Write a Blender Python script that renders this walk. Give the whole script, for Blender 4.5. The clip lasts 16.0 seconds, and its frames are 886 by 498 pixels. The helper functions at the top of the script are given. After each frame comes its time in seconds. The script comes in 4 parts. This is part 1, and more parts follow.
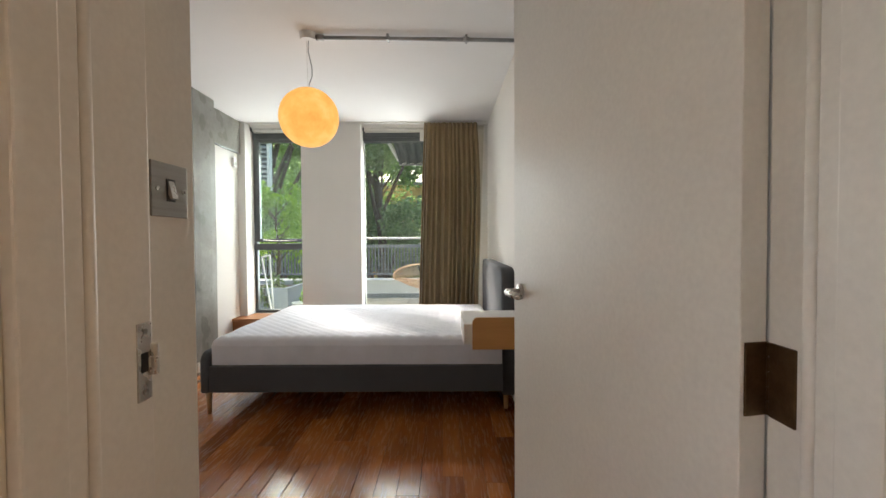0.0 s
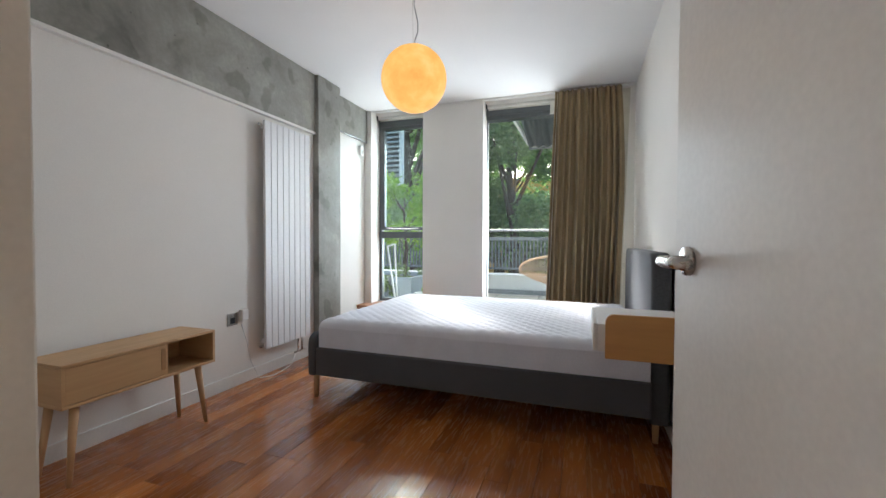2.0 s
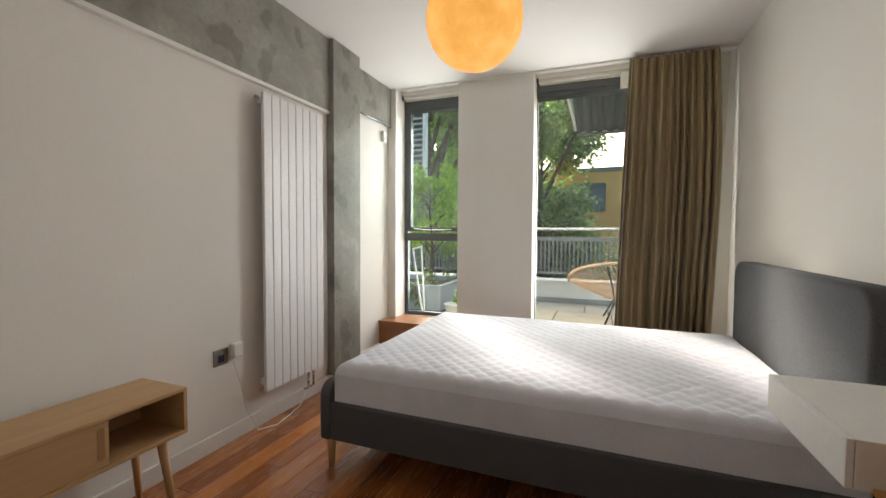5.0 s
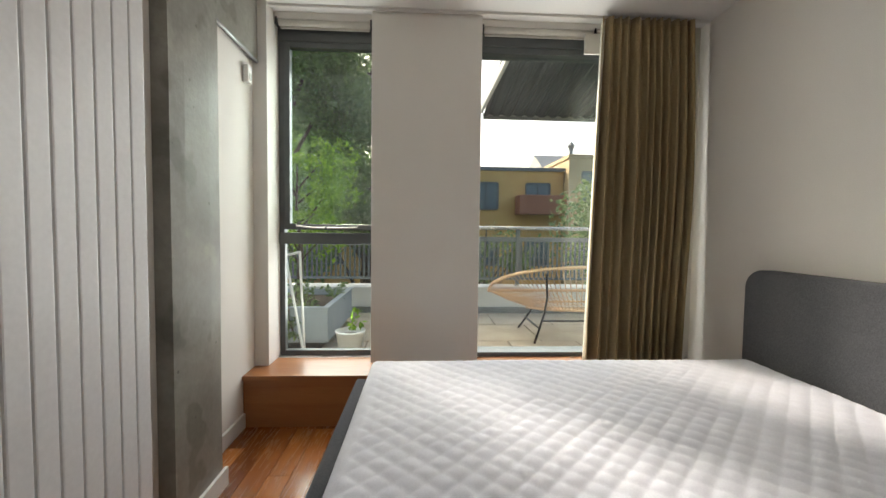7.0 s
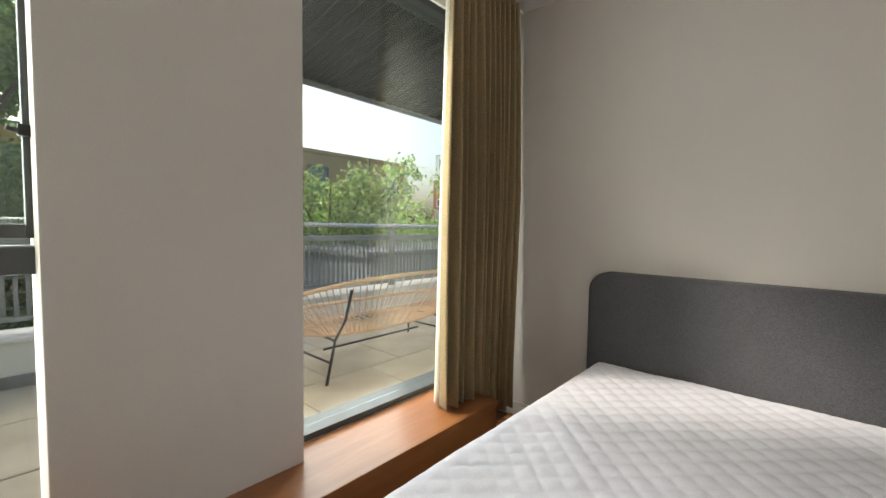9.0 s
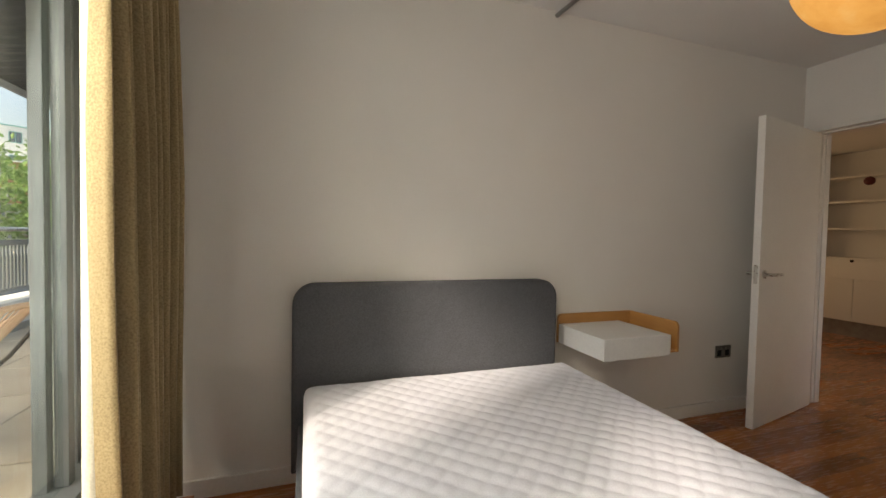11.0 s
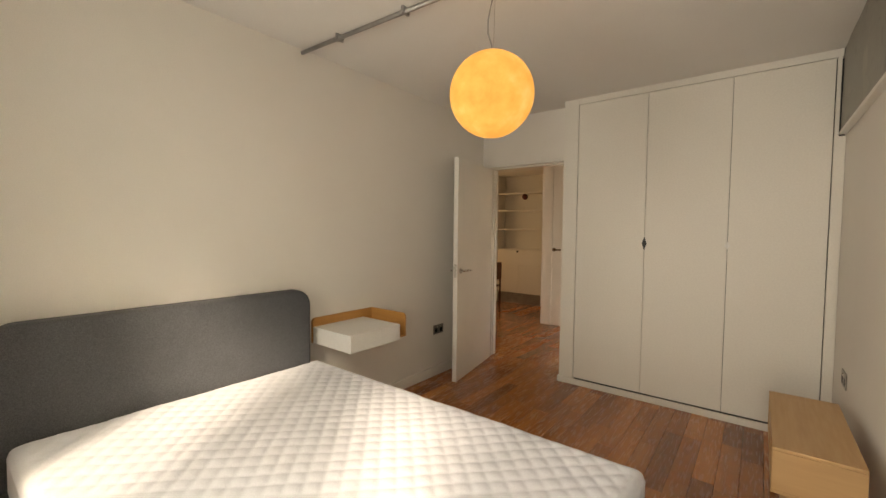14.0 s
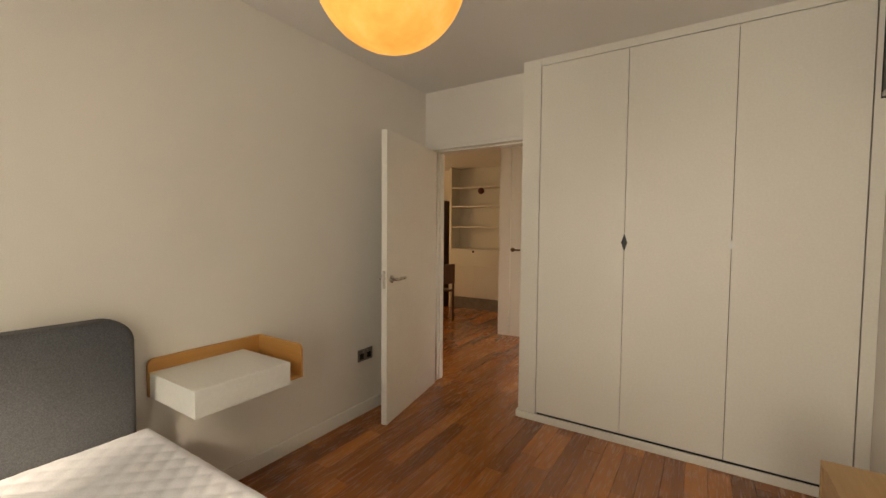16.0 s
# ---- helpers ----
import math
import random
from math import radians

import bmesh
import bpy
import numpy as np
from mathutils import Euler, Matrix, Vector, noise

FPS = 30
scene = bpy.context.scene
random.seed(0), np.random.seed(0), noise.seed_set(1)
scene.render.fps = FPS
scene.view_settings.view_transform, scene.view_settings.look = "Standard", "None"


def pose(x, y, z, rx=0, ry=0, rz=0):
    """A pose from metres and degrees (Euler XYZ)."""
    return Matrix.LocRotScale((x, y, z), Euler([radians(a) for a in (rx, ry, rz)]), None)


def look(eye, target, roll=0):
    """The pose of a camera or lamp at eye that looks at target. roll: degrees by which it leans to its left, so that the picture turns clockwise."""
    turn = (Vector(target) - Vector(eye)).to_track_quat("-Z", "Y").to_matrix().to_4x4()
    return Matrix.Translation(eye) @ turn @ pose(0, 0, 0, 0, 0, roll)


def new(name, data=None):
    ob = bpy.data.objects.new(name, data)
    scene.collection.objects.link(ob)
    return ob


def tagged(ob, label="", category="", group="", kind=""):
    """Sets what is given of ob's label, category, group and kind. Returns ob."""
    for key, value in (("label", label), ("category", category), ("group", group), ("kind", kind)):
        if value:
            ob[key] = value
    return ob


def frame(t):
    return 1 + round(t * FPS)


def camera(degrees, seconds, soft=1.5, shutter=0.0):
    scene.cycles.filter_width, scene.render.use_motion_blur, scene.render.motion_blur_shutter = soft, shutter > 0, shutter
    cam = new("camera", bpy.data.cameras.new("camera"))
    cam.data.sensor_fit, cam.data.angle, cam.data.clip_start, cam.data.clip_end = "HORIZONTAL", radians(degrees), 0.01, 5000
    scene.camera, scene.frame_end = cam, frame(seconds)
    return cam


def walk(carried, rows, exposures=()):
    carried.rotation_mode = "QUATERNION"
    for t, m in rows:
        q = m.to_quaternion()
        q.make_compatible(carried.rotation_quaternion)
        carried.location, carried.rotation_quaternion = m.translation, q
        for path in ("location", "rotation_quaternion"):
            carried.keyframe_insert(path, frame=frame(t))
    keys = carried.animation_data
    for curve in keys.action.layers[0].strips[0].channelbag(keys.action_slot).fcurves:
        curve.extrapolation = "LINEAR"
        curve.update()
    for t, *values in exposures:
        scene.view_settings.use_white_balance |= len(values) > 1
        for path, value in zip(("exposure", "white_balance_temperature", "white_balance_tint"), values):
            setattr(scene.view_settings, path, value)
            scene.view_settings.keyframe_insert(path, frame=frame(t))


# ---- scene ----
cam = camera(95.0, 16.0)
PATH = [
    (0, (0.486, -0.327, 1.171), (0.482, 1.673, 1.123), -0.3),
    (0.5, (0.561, -0.185, 1.137), (0.28, 1.794, 1.097), 0.1),
    (1, (0.653, -0.068, 1.062), (0.178, 1.874, 1.011), 0.1),
    (1.5, (0.622, 0.049, 1.05), (0.028, 1.958, 0.995), 0.1),
    (2, (0.557, 0.151, 1.037), (-0.101, 2.039, 0.992), 0.2),
    (2.5, (0.503, 0.243, 1.064), (-0.21, 2.111, 1.012), 0.2),
    (3, (0.453, 0.305, 1.077), (-0.302, 2.157, 1.023), 0.2),
    (3.5, (0.414, 0.374, 1.084), (-0.396, 2.202, 1.03), 0.2),
    (6, (-0.332, 1.249, 1.162), (-0.765, 3.199, 1.068), 0.6),
    (6.5, (-0.592, 1.522, 1.149), (-0.771, 3.513, 1.068), 0.7),
    (7, (-0.824, 1.766, 1.158), (-0.721, 3.761, 1.065), 0.7),
    (7.5, (-0.984, 2.04, 1.193), (-0.591, 3.998, 1.084), 0.8),
    (8, (-1.138, 2.365, 1.195), (-0.406, 4.223, 1.08), 0.9),
    (9.2, (-1.23, 3.12, 1.2), (0.40, 4.27, 1.09), 0.6),
    (10.3, (-0.87, 3.73, 1.222), (1.13, 3.70, 1.105), -0.6),
    (10.5, (-0.862, 3.729, 1.218), (1.129, 3.515, 1.108), 0.2),
    (11, (-1.057, 3.762, 1.207), (0.837, 3.122, 1.142), 1.1),
    (11.5, (-1.176, 3.78, 1.265), (0.524, 2.729, 1.195), 0.8),
    (12, (-1.286, 3.842, 1.317), (0.22, 2.529, 1.243), 0.8),
    (12.5, (-1.334, 3.903, 1.341), (0.023, 2.436, 1.266), 0.8),
    (13, (-1.344, 3.959, 1.35), (-0.065, 2.424, 1.27), 0.7),
    (13.5, (-1.369, 3.971, 1.35), (-0.113, 2.416, 1.267), 0.7),
    (14, (-1.365, 3.938, 1.353), (-0.136, 2.363, 1.264), 0.6),
    (14.5, (-1.314, 3.864, 1.328), (-0.128, 2.255, 1.242), 0.6),
    (15, (-1.265, 3.685, 1.336), (-0.117, 2.051, 1.243), 0.5),
    (15.5, (-1.166, 3.422, 1.345), (-0.057, 1.76, 1.248), 0.5),
    (16, (-1.049, 3.127, 1.335), (0.028, 1.444, 1.244), 0.5),
]
EXPOSURE = [(0, 2.45, 6700, 10), (1, 2.45, 6250, 10), (2, 2.5, 6000, 10), (3.5, 2.5, 6900, 11), (6, 2.0, 7000, 12), (8, 1.7, 7000, 11), (10.5, 1.7, 7300, 14), (12, 2.0, 8300, 13), (16, 2.25, 9100, 13)]
walk(cam, [(t, look(eye, target, roll)) for t, eye, target, roll in PATH], EXPOSURE)

# ---- world, sun, large lights ----
world = bpy.data.worlds.new("sky_world")
scene.world = world
world.use_nodes = True
_wn = world.node_tree.nodes
_sky = _wn.new("ShaderNodeTexSky")
_sky.sky_type, _sky.sun_disc = "NISHITA", False
SUN_EL, SUN_AZ = 34.0, -33.0
_sky.sun_elevation, _sky.sun_rotation = radians(SUN_EL), radians(SUN_AZ)
_sky.air_density, _sky.dust_density, _sky.ozone_density = 1.0, 7.0, 1.0
_wn["Background"].inputs["Strength"].default_value = 0.15
world.node_tree.links.new(_sky.outputs[0], _wn["Background"].inputs["Color"])

sun = new("sun", bpy.data.lights.new("sun", "SUN"))
sun.data.energy, sun.data.angle, sun.data.color = 2.8, radians(10), (1.0, 0.95, 0.88)
sun.matrix_world = look((-4.52, 6.95, 5.59), (0, 0, 0))


def area_lamp(name, x, y, z, w, h, watts, turn, tint=(1.0, 0.98, 0.95), down=0):
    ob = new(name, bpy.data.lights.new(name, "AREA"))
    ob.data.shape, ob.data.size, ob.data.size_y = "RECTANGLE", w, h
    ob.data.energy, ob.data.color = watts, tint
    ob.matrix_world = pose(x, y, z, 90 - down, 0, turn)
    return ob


# lamps at the two bedroom windows stand for the light of the sky
area_lamp("sky_light_window", -1.45, 4.72, 1.32, 0.58, 1.75, 6.2, 180, (0.93, 0.97, 1.0), 13)
area_lamp("sky_light_door", 0.05, 4.72, 1.32, 0.95, 1.75, 7.9, 180, (0.93, 0.97, 1.0), 13)
# added warm fill for the living room, unseen, with no window behind it
area_lamp("fill_light_living_room", 4.10, -1.6, 1.4, 1.8, 1.6, 3.6, 90, (1.0, 0.70, 0.40))

# added fill lamp, out of view, that brightens the open door leaf
area_lamp("fill_light_hall", -1.30, -0.85, 1.5, 1.2, 1.2, 0.35, -90, (1.0, 0.78, 0.55))

# ---- materials ----


def nodes_of(name):
    m = bpy.data.materials.new(name)
    m.use_nodes = True
    nt = m.node_tree
    return m, nt, nt.nodes["Principled BSDF"]


def add(nt, kind, **inputs):
    n = nt.nodes.new(kind)
    for k, v in inputs.items():
        n.inputs[k.replace("_", " ")].default_value = v
    return n


def coords(nt, scale=(1, 1, 1), rot=(0, 0, 0), generated=False):
    tc = nt.nodes.new("ShaderNodeTexCoord")
    mp = nt.nodes.new("ShaderNodeMapping")
    mp.inputs["Scale"].default_value = scale
    mp.inputs["Rotation"].default_value = rot
    nt.links.new(tc.outputs["Generated" if generated else "Object"], mp.inputs["Vector"])
    return mp.outputs[0]


def ramp(nt, fac, stops):
    r = nt.nodes.new("ShaderNodeValToRGB")
    e = r.color_ramp.elements
    while len(e) < len(stops):
        e.new(0.5)
    for i, (p, c) in enumerate(stops):
        e[i].position, e[i].color = p, (*c, 1)
    nt.links.new(fac, r.inputs[0])
    return r.outputs[0]


def bump(nt, bsdf, height, strength, dist=0.01):
    b = nt.nodes.new("ShaderNodeBump")
    b.inputs["Strength"].default_value, b.inputs["Distance"].default_value = strength, dist
    nt.links.new(height, b.inputs["Height"])
    nt.links.new(b.outputs[0], bsdf.inputs["Normal"])


def mix(nt, a, b, fac, mode="MIX"):
    n = nt.nodes.new("ShaderNodeMix")
    n.data_type, n.blend_type = "RGBA", mode
    for sock, v in ((n.inputs[0], fac), (n.inputs[6], a), (n.inputs[7], b)):
        if isinstance(v, (tuple, list)):
            sock.default_value = (*v, 1)
        elif isinstance(v, (int, float)):
            sock.default_value = v
        else:
            nt.links.new(v, sock)
    return n.outputs[2]


def mottled(name, c1, c2, rough=0.6, scale=6.0, fine=120.0, relief=0.1, metal=0.0, stretch=(1, 1, 1), sheen=0.0):
    """A surface that varies at two scales, with fine relief."""
    m, nt, b = nodes_of(name)
    v = coords(nt, stretch)
    n1 = add(nt, "ShaderNodeTexNoise", Scale=scale, Detail=5.0, Roughness=0.6)
    n2 = add(nt, "ShaderNodeTexNoise", Scale=fine, Detail=3.0)
    nt.links.new(v, n1.inputs["Vector"]), nt.links.new(v, n2.inputs["Vector"])
    col = ramp(nt, n1.outputs[0], [(0.3, c1), (0.7, c2)])
    fine_col = ramp(nt, n2.outputs[0], [(0.3, (0.88, 0.88, 0.88)), (0.7, (1, 1, 1))])
    nt.links.new(mix(nt, col, fine_col, 0.5, "MULTIPLY"), b.inputs["Base Color"])
    b.inputs["Roughness"].default_value, b.inputs["Metallic"].default_value = rough, metal
    b.inputs["Sheen Weight"].default_value = sheen
    if relief:
        bump(nt, b, n2.outputs[0], relief, 0.004)
    return m


def wood(name, dark, light, rough=0.35, along="Y", scale=1.0, vary=True, coat=0.0):
    """Timber with grain running along one axis and a tone of its own for each piece."""
    m, nt, b = nodes_of(name)
    s = {"X": (1.2, 14, 14), "Y": (14, 1.2, 14), "Z": (14, 14, 1.2)}[along]
    v = coords(nt, tuple(q * scale for q in s))
    info = nt.nodes.new("ShaderNodeObjectInfo")
    shift = nt.nodes.new("ShaderNodeVectorMath")
    shift.operation = "MULTIPLY_ADD"
    nt.links.new(info.outputs["Random"], shift.inputs[0])
    shift.inputs[1].default_value = (37, 23, 11)
    nt.links.new(v, shift.inputs[2])
    n1 = add(nt, "ShaderNodeTexNoise", Scale=1.0, Detail=6.0, Roughness=0.55, Distortion=0.6)
    n2 = add(nt, "ShaderNodeTexNoise", Scale=7.0, Detail=3.0)
    nt.links.new(shift.outputs[0], n1.inputs["Vector"]), nt.links.new(shift.outputs[0], n2.inputs["Vector"])
    col = ramp(nt, n1.outputs[0], [(0.1, dark), (0.9, light)])
    col = mix(nt, col, ramp(nt, n2.outputs[0], [(0.3, (0.78, 0.74, 0.7)), (0.65, (1, 1, 1))]), 0.3, "MULTIPLY")
    if vary:
        tone = ramp(nt, info.outputs["Random"], [(0.0, (0.5, 0.42, 0.36)), (0.25, (0.85, 0.75, 0.68)), (0.6, (1, 1, 1)), (1.0, (1.45, 1.5, 1.5))])
        col = mix(nt, col, tone, 0.85, "MULTIPLY")
    nt.links.new(col, b.inputs["Base Color"])
    nt.links.new(ramp(nt, n2.outputs[0], [(0.3, (rough + 0.08,) * 3), (0.7, (rough,) * 3)]), b.inputs["Roughness"])
    b.inputs["Coat Weight"].default_value, b.inputs["Coat Roughness"].default_value = coat, 0.12
    bump(nt, b, n2.outputs[0], 0.04, 0.001)
    return m


def concrete_material():
    m, nt, b = nodes_of("bare_concrete")
    v = coords(nt)
    n1 = add(nt, "ShaderNodeTexNoise", Scale=2.2, Detail=8.0, Roughness=0.65, Distortion=0.4)
    n2 = add(nt, "ShaderNodeTexNoise", Scale=45.0, Detail=5.0)
    n3 = add(nt, "ShaderNodeTexNoise", Scale=5.0, Detail=2.0)
    vo = add(nt, "ShaderNodeTexVoronoi", Scale=9.0)
    for n in (n1, n2, n3, vo):
        nt.links.new(v, n.inputs["Vector"])
    col = ramp(nt, n1.outputs[0], [(0.28, (0.17, 0.165, 0.145)), (0.5, (0.27, 0.265, 0.235)), (0.72, (0.38, 0.375, 0.34))])
    patch = ramp(nt, n3.outputs[0], [(0.36, (0.5, 0.5, 0.47)), (0.41, (1, 1, 1)), (0.62, (1, 1, 1)), (0.66, (1.25, 1.25, 1.2))])
    col = mix(nt, col, patch, 0.55, "MULTIPLY")
    pits = ramp(nt, vo.outputs["Distance"], [(0.04, (0.25, 0.25, 0.23)), (0.07, (1, 1, 1))])
    col = mix(nt, col, pits, 0.7, "MULTIPLY")
    col = mix(nt, col, ramp(nt, n2.outputs[0], [(0.3, (0.85, 0.85, 0.85)), (0.7, (1, 1, 1))]), 0.8, "MULTIPLY")
    nt.links.new(col, b.inputs["Base Color"])
    nt.links.new(ramp(nt, n1.outputs[0], [(0.3, (0.35,) * 3), (0.7, (0.6,) * 3)]), b.inputs["Roughness"])
    bump(nt, b, n2.outputs[0], 0.25, 0.004)
    return m


def weave(name, c1, c2, scale=900.0, sheen=0.2):
    """Woven upholstery cloth: a fine cross weave with soft blotches."""
    m, nt, b = nodes_of(name)
    v = coords(nt)
    n1 = add(nt, "ShaderNodeTexNoise", Scale=9.0, Detail=4.0)
    n2 = add(nt, "ShaderNodeTexNoise", Scale=scale / 3, Detail=2.0)
    for n in (n1, n2):
        nt.links.new(v, n.inputs["Vector"])
    col = ramp(nt, n2.outputs[0], [(0.3, c1), (0.7, c2)])
    col = mix(nt, col, ramp(nt, n1.outputs[0], [(0.3, (0.85, 0.85, 0.85)), (0.7, (1, 1, 1))]), 0.6, "MULTIPLY")
    nt.links.new(col, b.inputs["Base Color"])
    b.inputs["Roughness"].default_value, b.inputs["Sheen Weight"].default_value = 0.95, sheen
    bump(nt, b, n2.outputs[0], 0.3, 0.002)
    return m


def plain(name, color, rough=0.5, metal=0.0, trans=0.0, ior=1.45):
    m, nt, b = nodes_of(name)
    n = add(nt, "ShaderNodeTexNoise", Scale=60.0, Detail=3.0)
    nt.links.new(coords(nt), n.inputs["Vector"])
    b.inputs["Base Color"].default_value = (*color, 1)
    nt.links.new(ramp(nt, n.outputs[0], [(0.3, (max(rough - 0.04, 0),) * 3), (0.7, (rough + 0.05,) * 3)]), b.inputs["Roughness"])
    b.inputs["Metallic"].default_value, b.inputs["IOR"].default_value = metal, ior
    b.inputs["Transmission Weight"].default_value = trans
    return m


def glass_material():
    m, nt, b = nodes_of("window_glass")
    nt.nodes.remove(b)
    out = nt.nodes["Material Output"]
    tr, gl, lw = nt.nodes.new("ShaderNodeBsdfTransparent"), nt.nodes.new("ShaderNodeBsdfGlossy"), add(nt, "ShaderNodeLayerWeight", Blend=0.5)
    fr = nt.nodes.new("ShaderNodeMath")
    fr.operation = "POWER"
    fr.inputs[1].default_value = 4.0
    nt.links.new(lw.outputs["Facing"], fr.inputs[0])
    lo = nt.nodes.new("ShaderNodeMath")
    lo.operation = "MULTIPLY_ADD"
    lo.inputs[1].default_value, lo.inputs[2].default_value = 0.6, 0.03
    nt.links.new(fr.outputs[0], lo.inputs[0])
    tr.inputs[0].default_value = (0.93, 0.97, 0.95, 1)
    gl.inputs["Roughness"].default_value = 0.01
    # a thin translucent film that catches the sun, put in for veiling glare
    veil, film = nt.nodes.new("ShaderNodeBsdfTranslucent"), nt.nodes.new("ShaderNodeMixShader")
    dn = add(nt, "ShaderNodeTexNoise", Scale=2.5, Detail=4.0)
    nt.links.new(coords(nt, (1.0, 1.0, 0.4)), dn.inputs["Vector"])
    nt.links.new(ramp(nt, dn.outputs[0], [(0.35, (0.0005,) * 3), (0.7, (0.002,) * 3)]), film.inputs[0])
    nt.links.new(tr.outputs[0], film.inputs[1]), nt.links.new(veil.outputs[0], film.inputs[2])
    mx = nt.nodes.new("ShaderNodeMixShader")
    for a, c in ((lo.outputs[0], mx.inputs[0]), (film.outputs[0], mx.inputs[1]), (gl.outputs[0], mx.inputs[2]), (mx.outputs[0], out.inputs[0])):
        nt.links.new(a, c)
    return m


def globe_material():
    m, nt, b = nodes_of("glowing_moon_globe")
    v = coords(nt)
    n1 = add(nt, "ShaderNodeTexNoise", Scale=9.0, Detail=6.0, Roughness=0.6)
    vo = add(nt, "ShaderNodeTexVoronoi", Scale=14.0)
    nt.links.new(v, n1.inputs["Vector"]), nt.links.new(v, vo.inputs["Vector"])
    col = ramp(nt, n1.outputs[0], [(0.3, (0.80, 0.37, 0.08)), (0.52, (0.95, 0.48, 0.12)), (0.75, (1.0, 0.61, 0.22))])
    nt.links.new(mix(nt, col, (0.35, 0.35, 0.35), 1.0, "MULTIPLY"), b.inputs["Base Color"])
    nt.links.new(col, b.inputs["Emission Color"])
    b.inputs["Emission Strength"].default_value = 0.20
    b.inputs["Roughness"].default_value = 0.8
    bump(nt, b, vo.outputs["Distance"], 0.25, 0.01)
    return m


def leafy(name, c1, c2):
    m, nt, b = nodes_of(name)
    g = nt.nodes.new("ShaderNodeNewGeometry")
    nt.links.new(ramp(nt, g.outputs["Random Per Island"], [(0.0, c1), (1.0, c2)]), b.inputs["Base Color"])
    b.inputs["Roughness"].default_value = 0.5
    tl, ms = nt.nodes.new("ShaderNodeBsdfTranslucent"), nt.nodes.new("ShaderNodeMixShader")
    nt.links.new(b.inputs["Base Color"].links[0].from_socket, tl.inputs[0])
    ms.inputs[0].default_value = 0.5
    nt.links.new(b.outputs[0], ms.inputs[1]), nt.links.new(tl.outputs[0], ms.inputs[2])
    nt.links.new(ms.outputs[0], nt.nodes["Material Output"].inputs[0])
    return m


WHITE = mottled("white_wall_paint", (0.76, 0.735, 0.695), (0.80, 0.775, 0.735), 0.75, 1.2, 220, 0.06)
CEIL = mottled("white_ceiling_paint", (0.76, 0.75, 0.735), (0.80, 0.79, 0.775), 0.85, 0.9, 180, 0.05)
GLOSS_WHITE = mottled("white_satin_woodwork", (0.74, 0.725, 0.69), (0.79, 0.775, 0.74), 0.38, 2.0, 90, 0.03)
WARD = mottled("white_sprayed_wardrobe", (0.74, 0.72, 0.67), (0.77, 0.75, 0.70), 0.45, 1.0, 90, 0.02)
PLANK = wood("red_hardwood_floor", (0.22, 0.062, 0.014), (0.49, 0.185, 0.048), 0.22, "Y", 1.0, True, 0.35)
LEDGE_WOOD = wood("hardwood_ledge", (0.24, 0.085, 0.028), (0.42, 0.18, 0.065), 0.32, "X", 1.0, False, 0.15)
GAP = plain("dark_floor_joint", (0.09, 0.038, 0.016), 0.8)
CONCRETE = concrete_material()
OAK = wood("pale_oak_veneer", (0.42, 0.25, 0.115), (0.58, 0.37, 0.19), 0.42, "Y", 0.7, False)
OAK_X = wood("pale_oak_across", (0.42, 0.25, 0.115), (0.58, 0.37, 0.19), 0.42, "X", 0.7, False)
OAK_LEG = wood("pale_oak_leg", (0.42, 0.24, 0.11), (0.60, 0.38, 0.19), 0.45, "Z", 0.7, False)
OAK_HONEY = wood("honey_oak_panel", (0.46, 0.22, 0.065), (0.60, 0.31, 0.10), 0.4, "X", 0.7, False)
# darker copy of the oak: shade put into the colour of recessed parts
OAK_SHADED = wood("oak_edge_shaded", (0.28, 0.15, 0.06), (0.38, 0.21, 0.09), 0.5, "Y", 0.8, False)
GREY_CLOTH = weave("grey_bed_upholstery", (0.052, 0.055, 0.062), (0.108, 0.112, 0.124), 900.0, 0.05)
SHEET = weave("white_quilted_cotton", (0.70, 0.72, 0.80), (0.78, 0.80, 0.88), 700, 0.1)
CURTAIN = weave("olive_beige_curtain", (0.26, 0.19, 0.095), (0.39, 0.30, 0.16), 500, 0.15)
LINING = weave("cream_curtain_lining", (0.62, 0.60, 0.50), (0.72, 0.70, 0.60), 500, 0.05)
RAD = mottled("white_enamel", (0.76, 0.765, 0.775), (0.80, 0.805, 0.815), 0.32, 1.5, 60, 0.01)
STEEL = plain("brushed_steel", (0.55, 0.53, 0.50), 0.28, 1.0)
PLATE = mottled("brushed_nickel_plate", (0.30, 0.285, 0.26), (0.40, 0.38, 0.35), 0.38, 4, 300, 0.05, 1.0, (1, 1, 20))
BRONZE = mottled("aged_bronze_hinge", (0.10, 0.065, 0.035), (0.20, 0.13, 0.07), 0.42, 30, 200, 0.2, 0.9)
GALV = mottled("galvanised_conduit", (0.30, 0.30, 0.30), (0.42, 0.42, 0.42), 0.42, 12, 90, 0.05, 0.85)
ALU = mottled("dark_grey_window_frame", (0.075, 0.085, 0.088), (0.115, 0.125, 0.128), 0.42, 4, 150, 0.03, 0.2)
BLACK = plain("black_plastic", (0.015, 0.015, 0.016), 0.45)
PLASTIC = plain("white_plastic", (0.74, 0.73, 0.71), 0.4)
LACQUER = mottled("white_lacquer", (0.76, 0.76, 0.745), (0.80, 0.80, 0.785), 0.45, 2, 80, 0.01)
BLIND = weave("pale_roller_blind", (0.60, 0.58, 0.53), (0.70, 0.68, 0.63), 600, 0.0)
GLASS = glass_material()
GLOBE = globe_material()
DARKWOOD = wood("dark_stained_chair_wood", (0.05, 0.02, 0.012), (0.12, 0.05, 0.03), 0.35, "Z", 1.0, False)
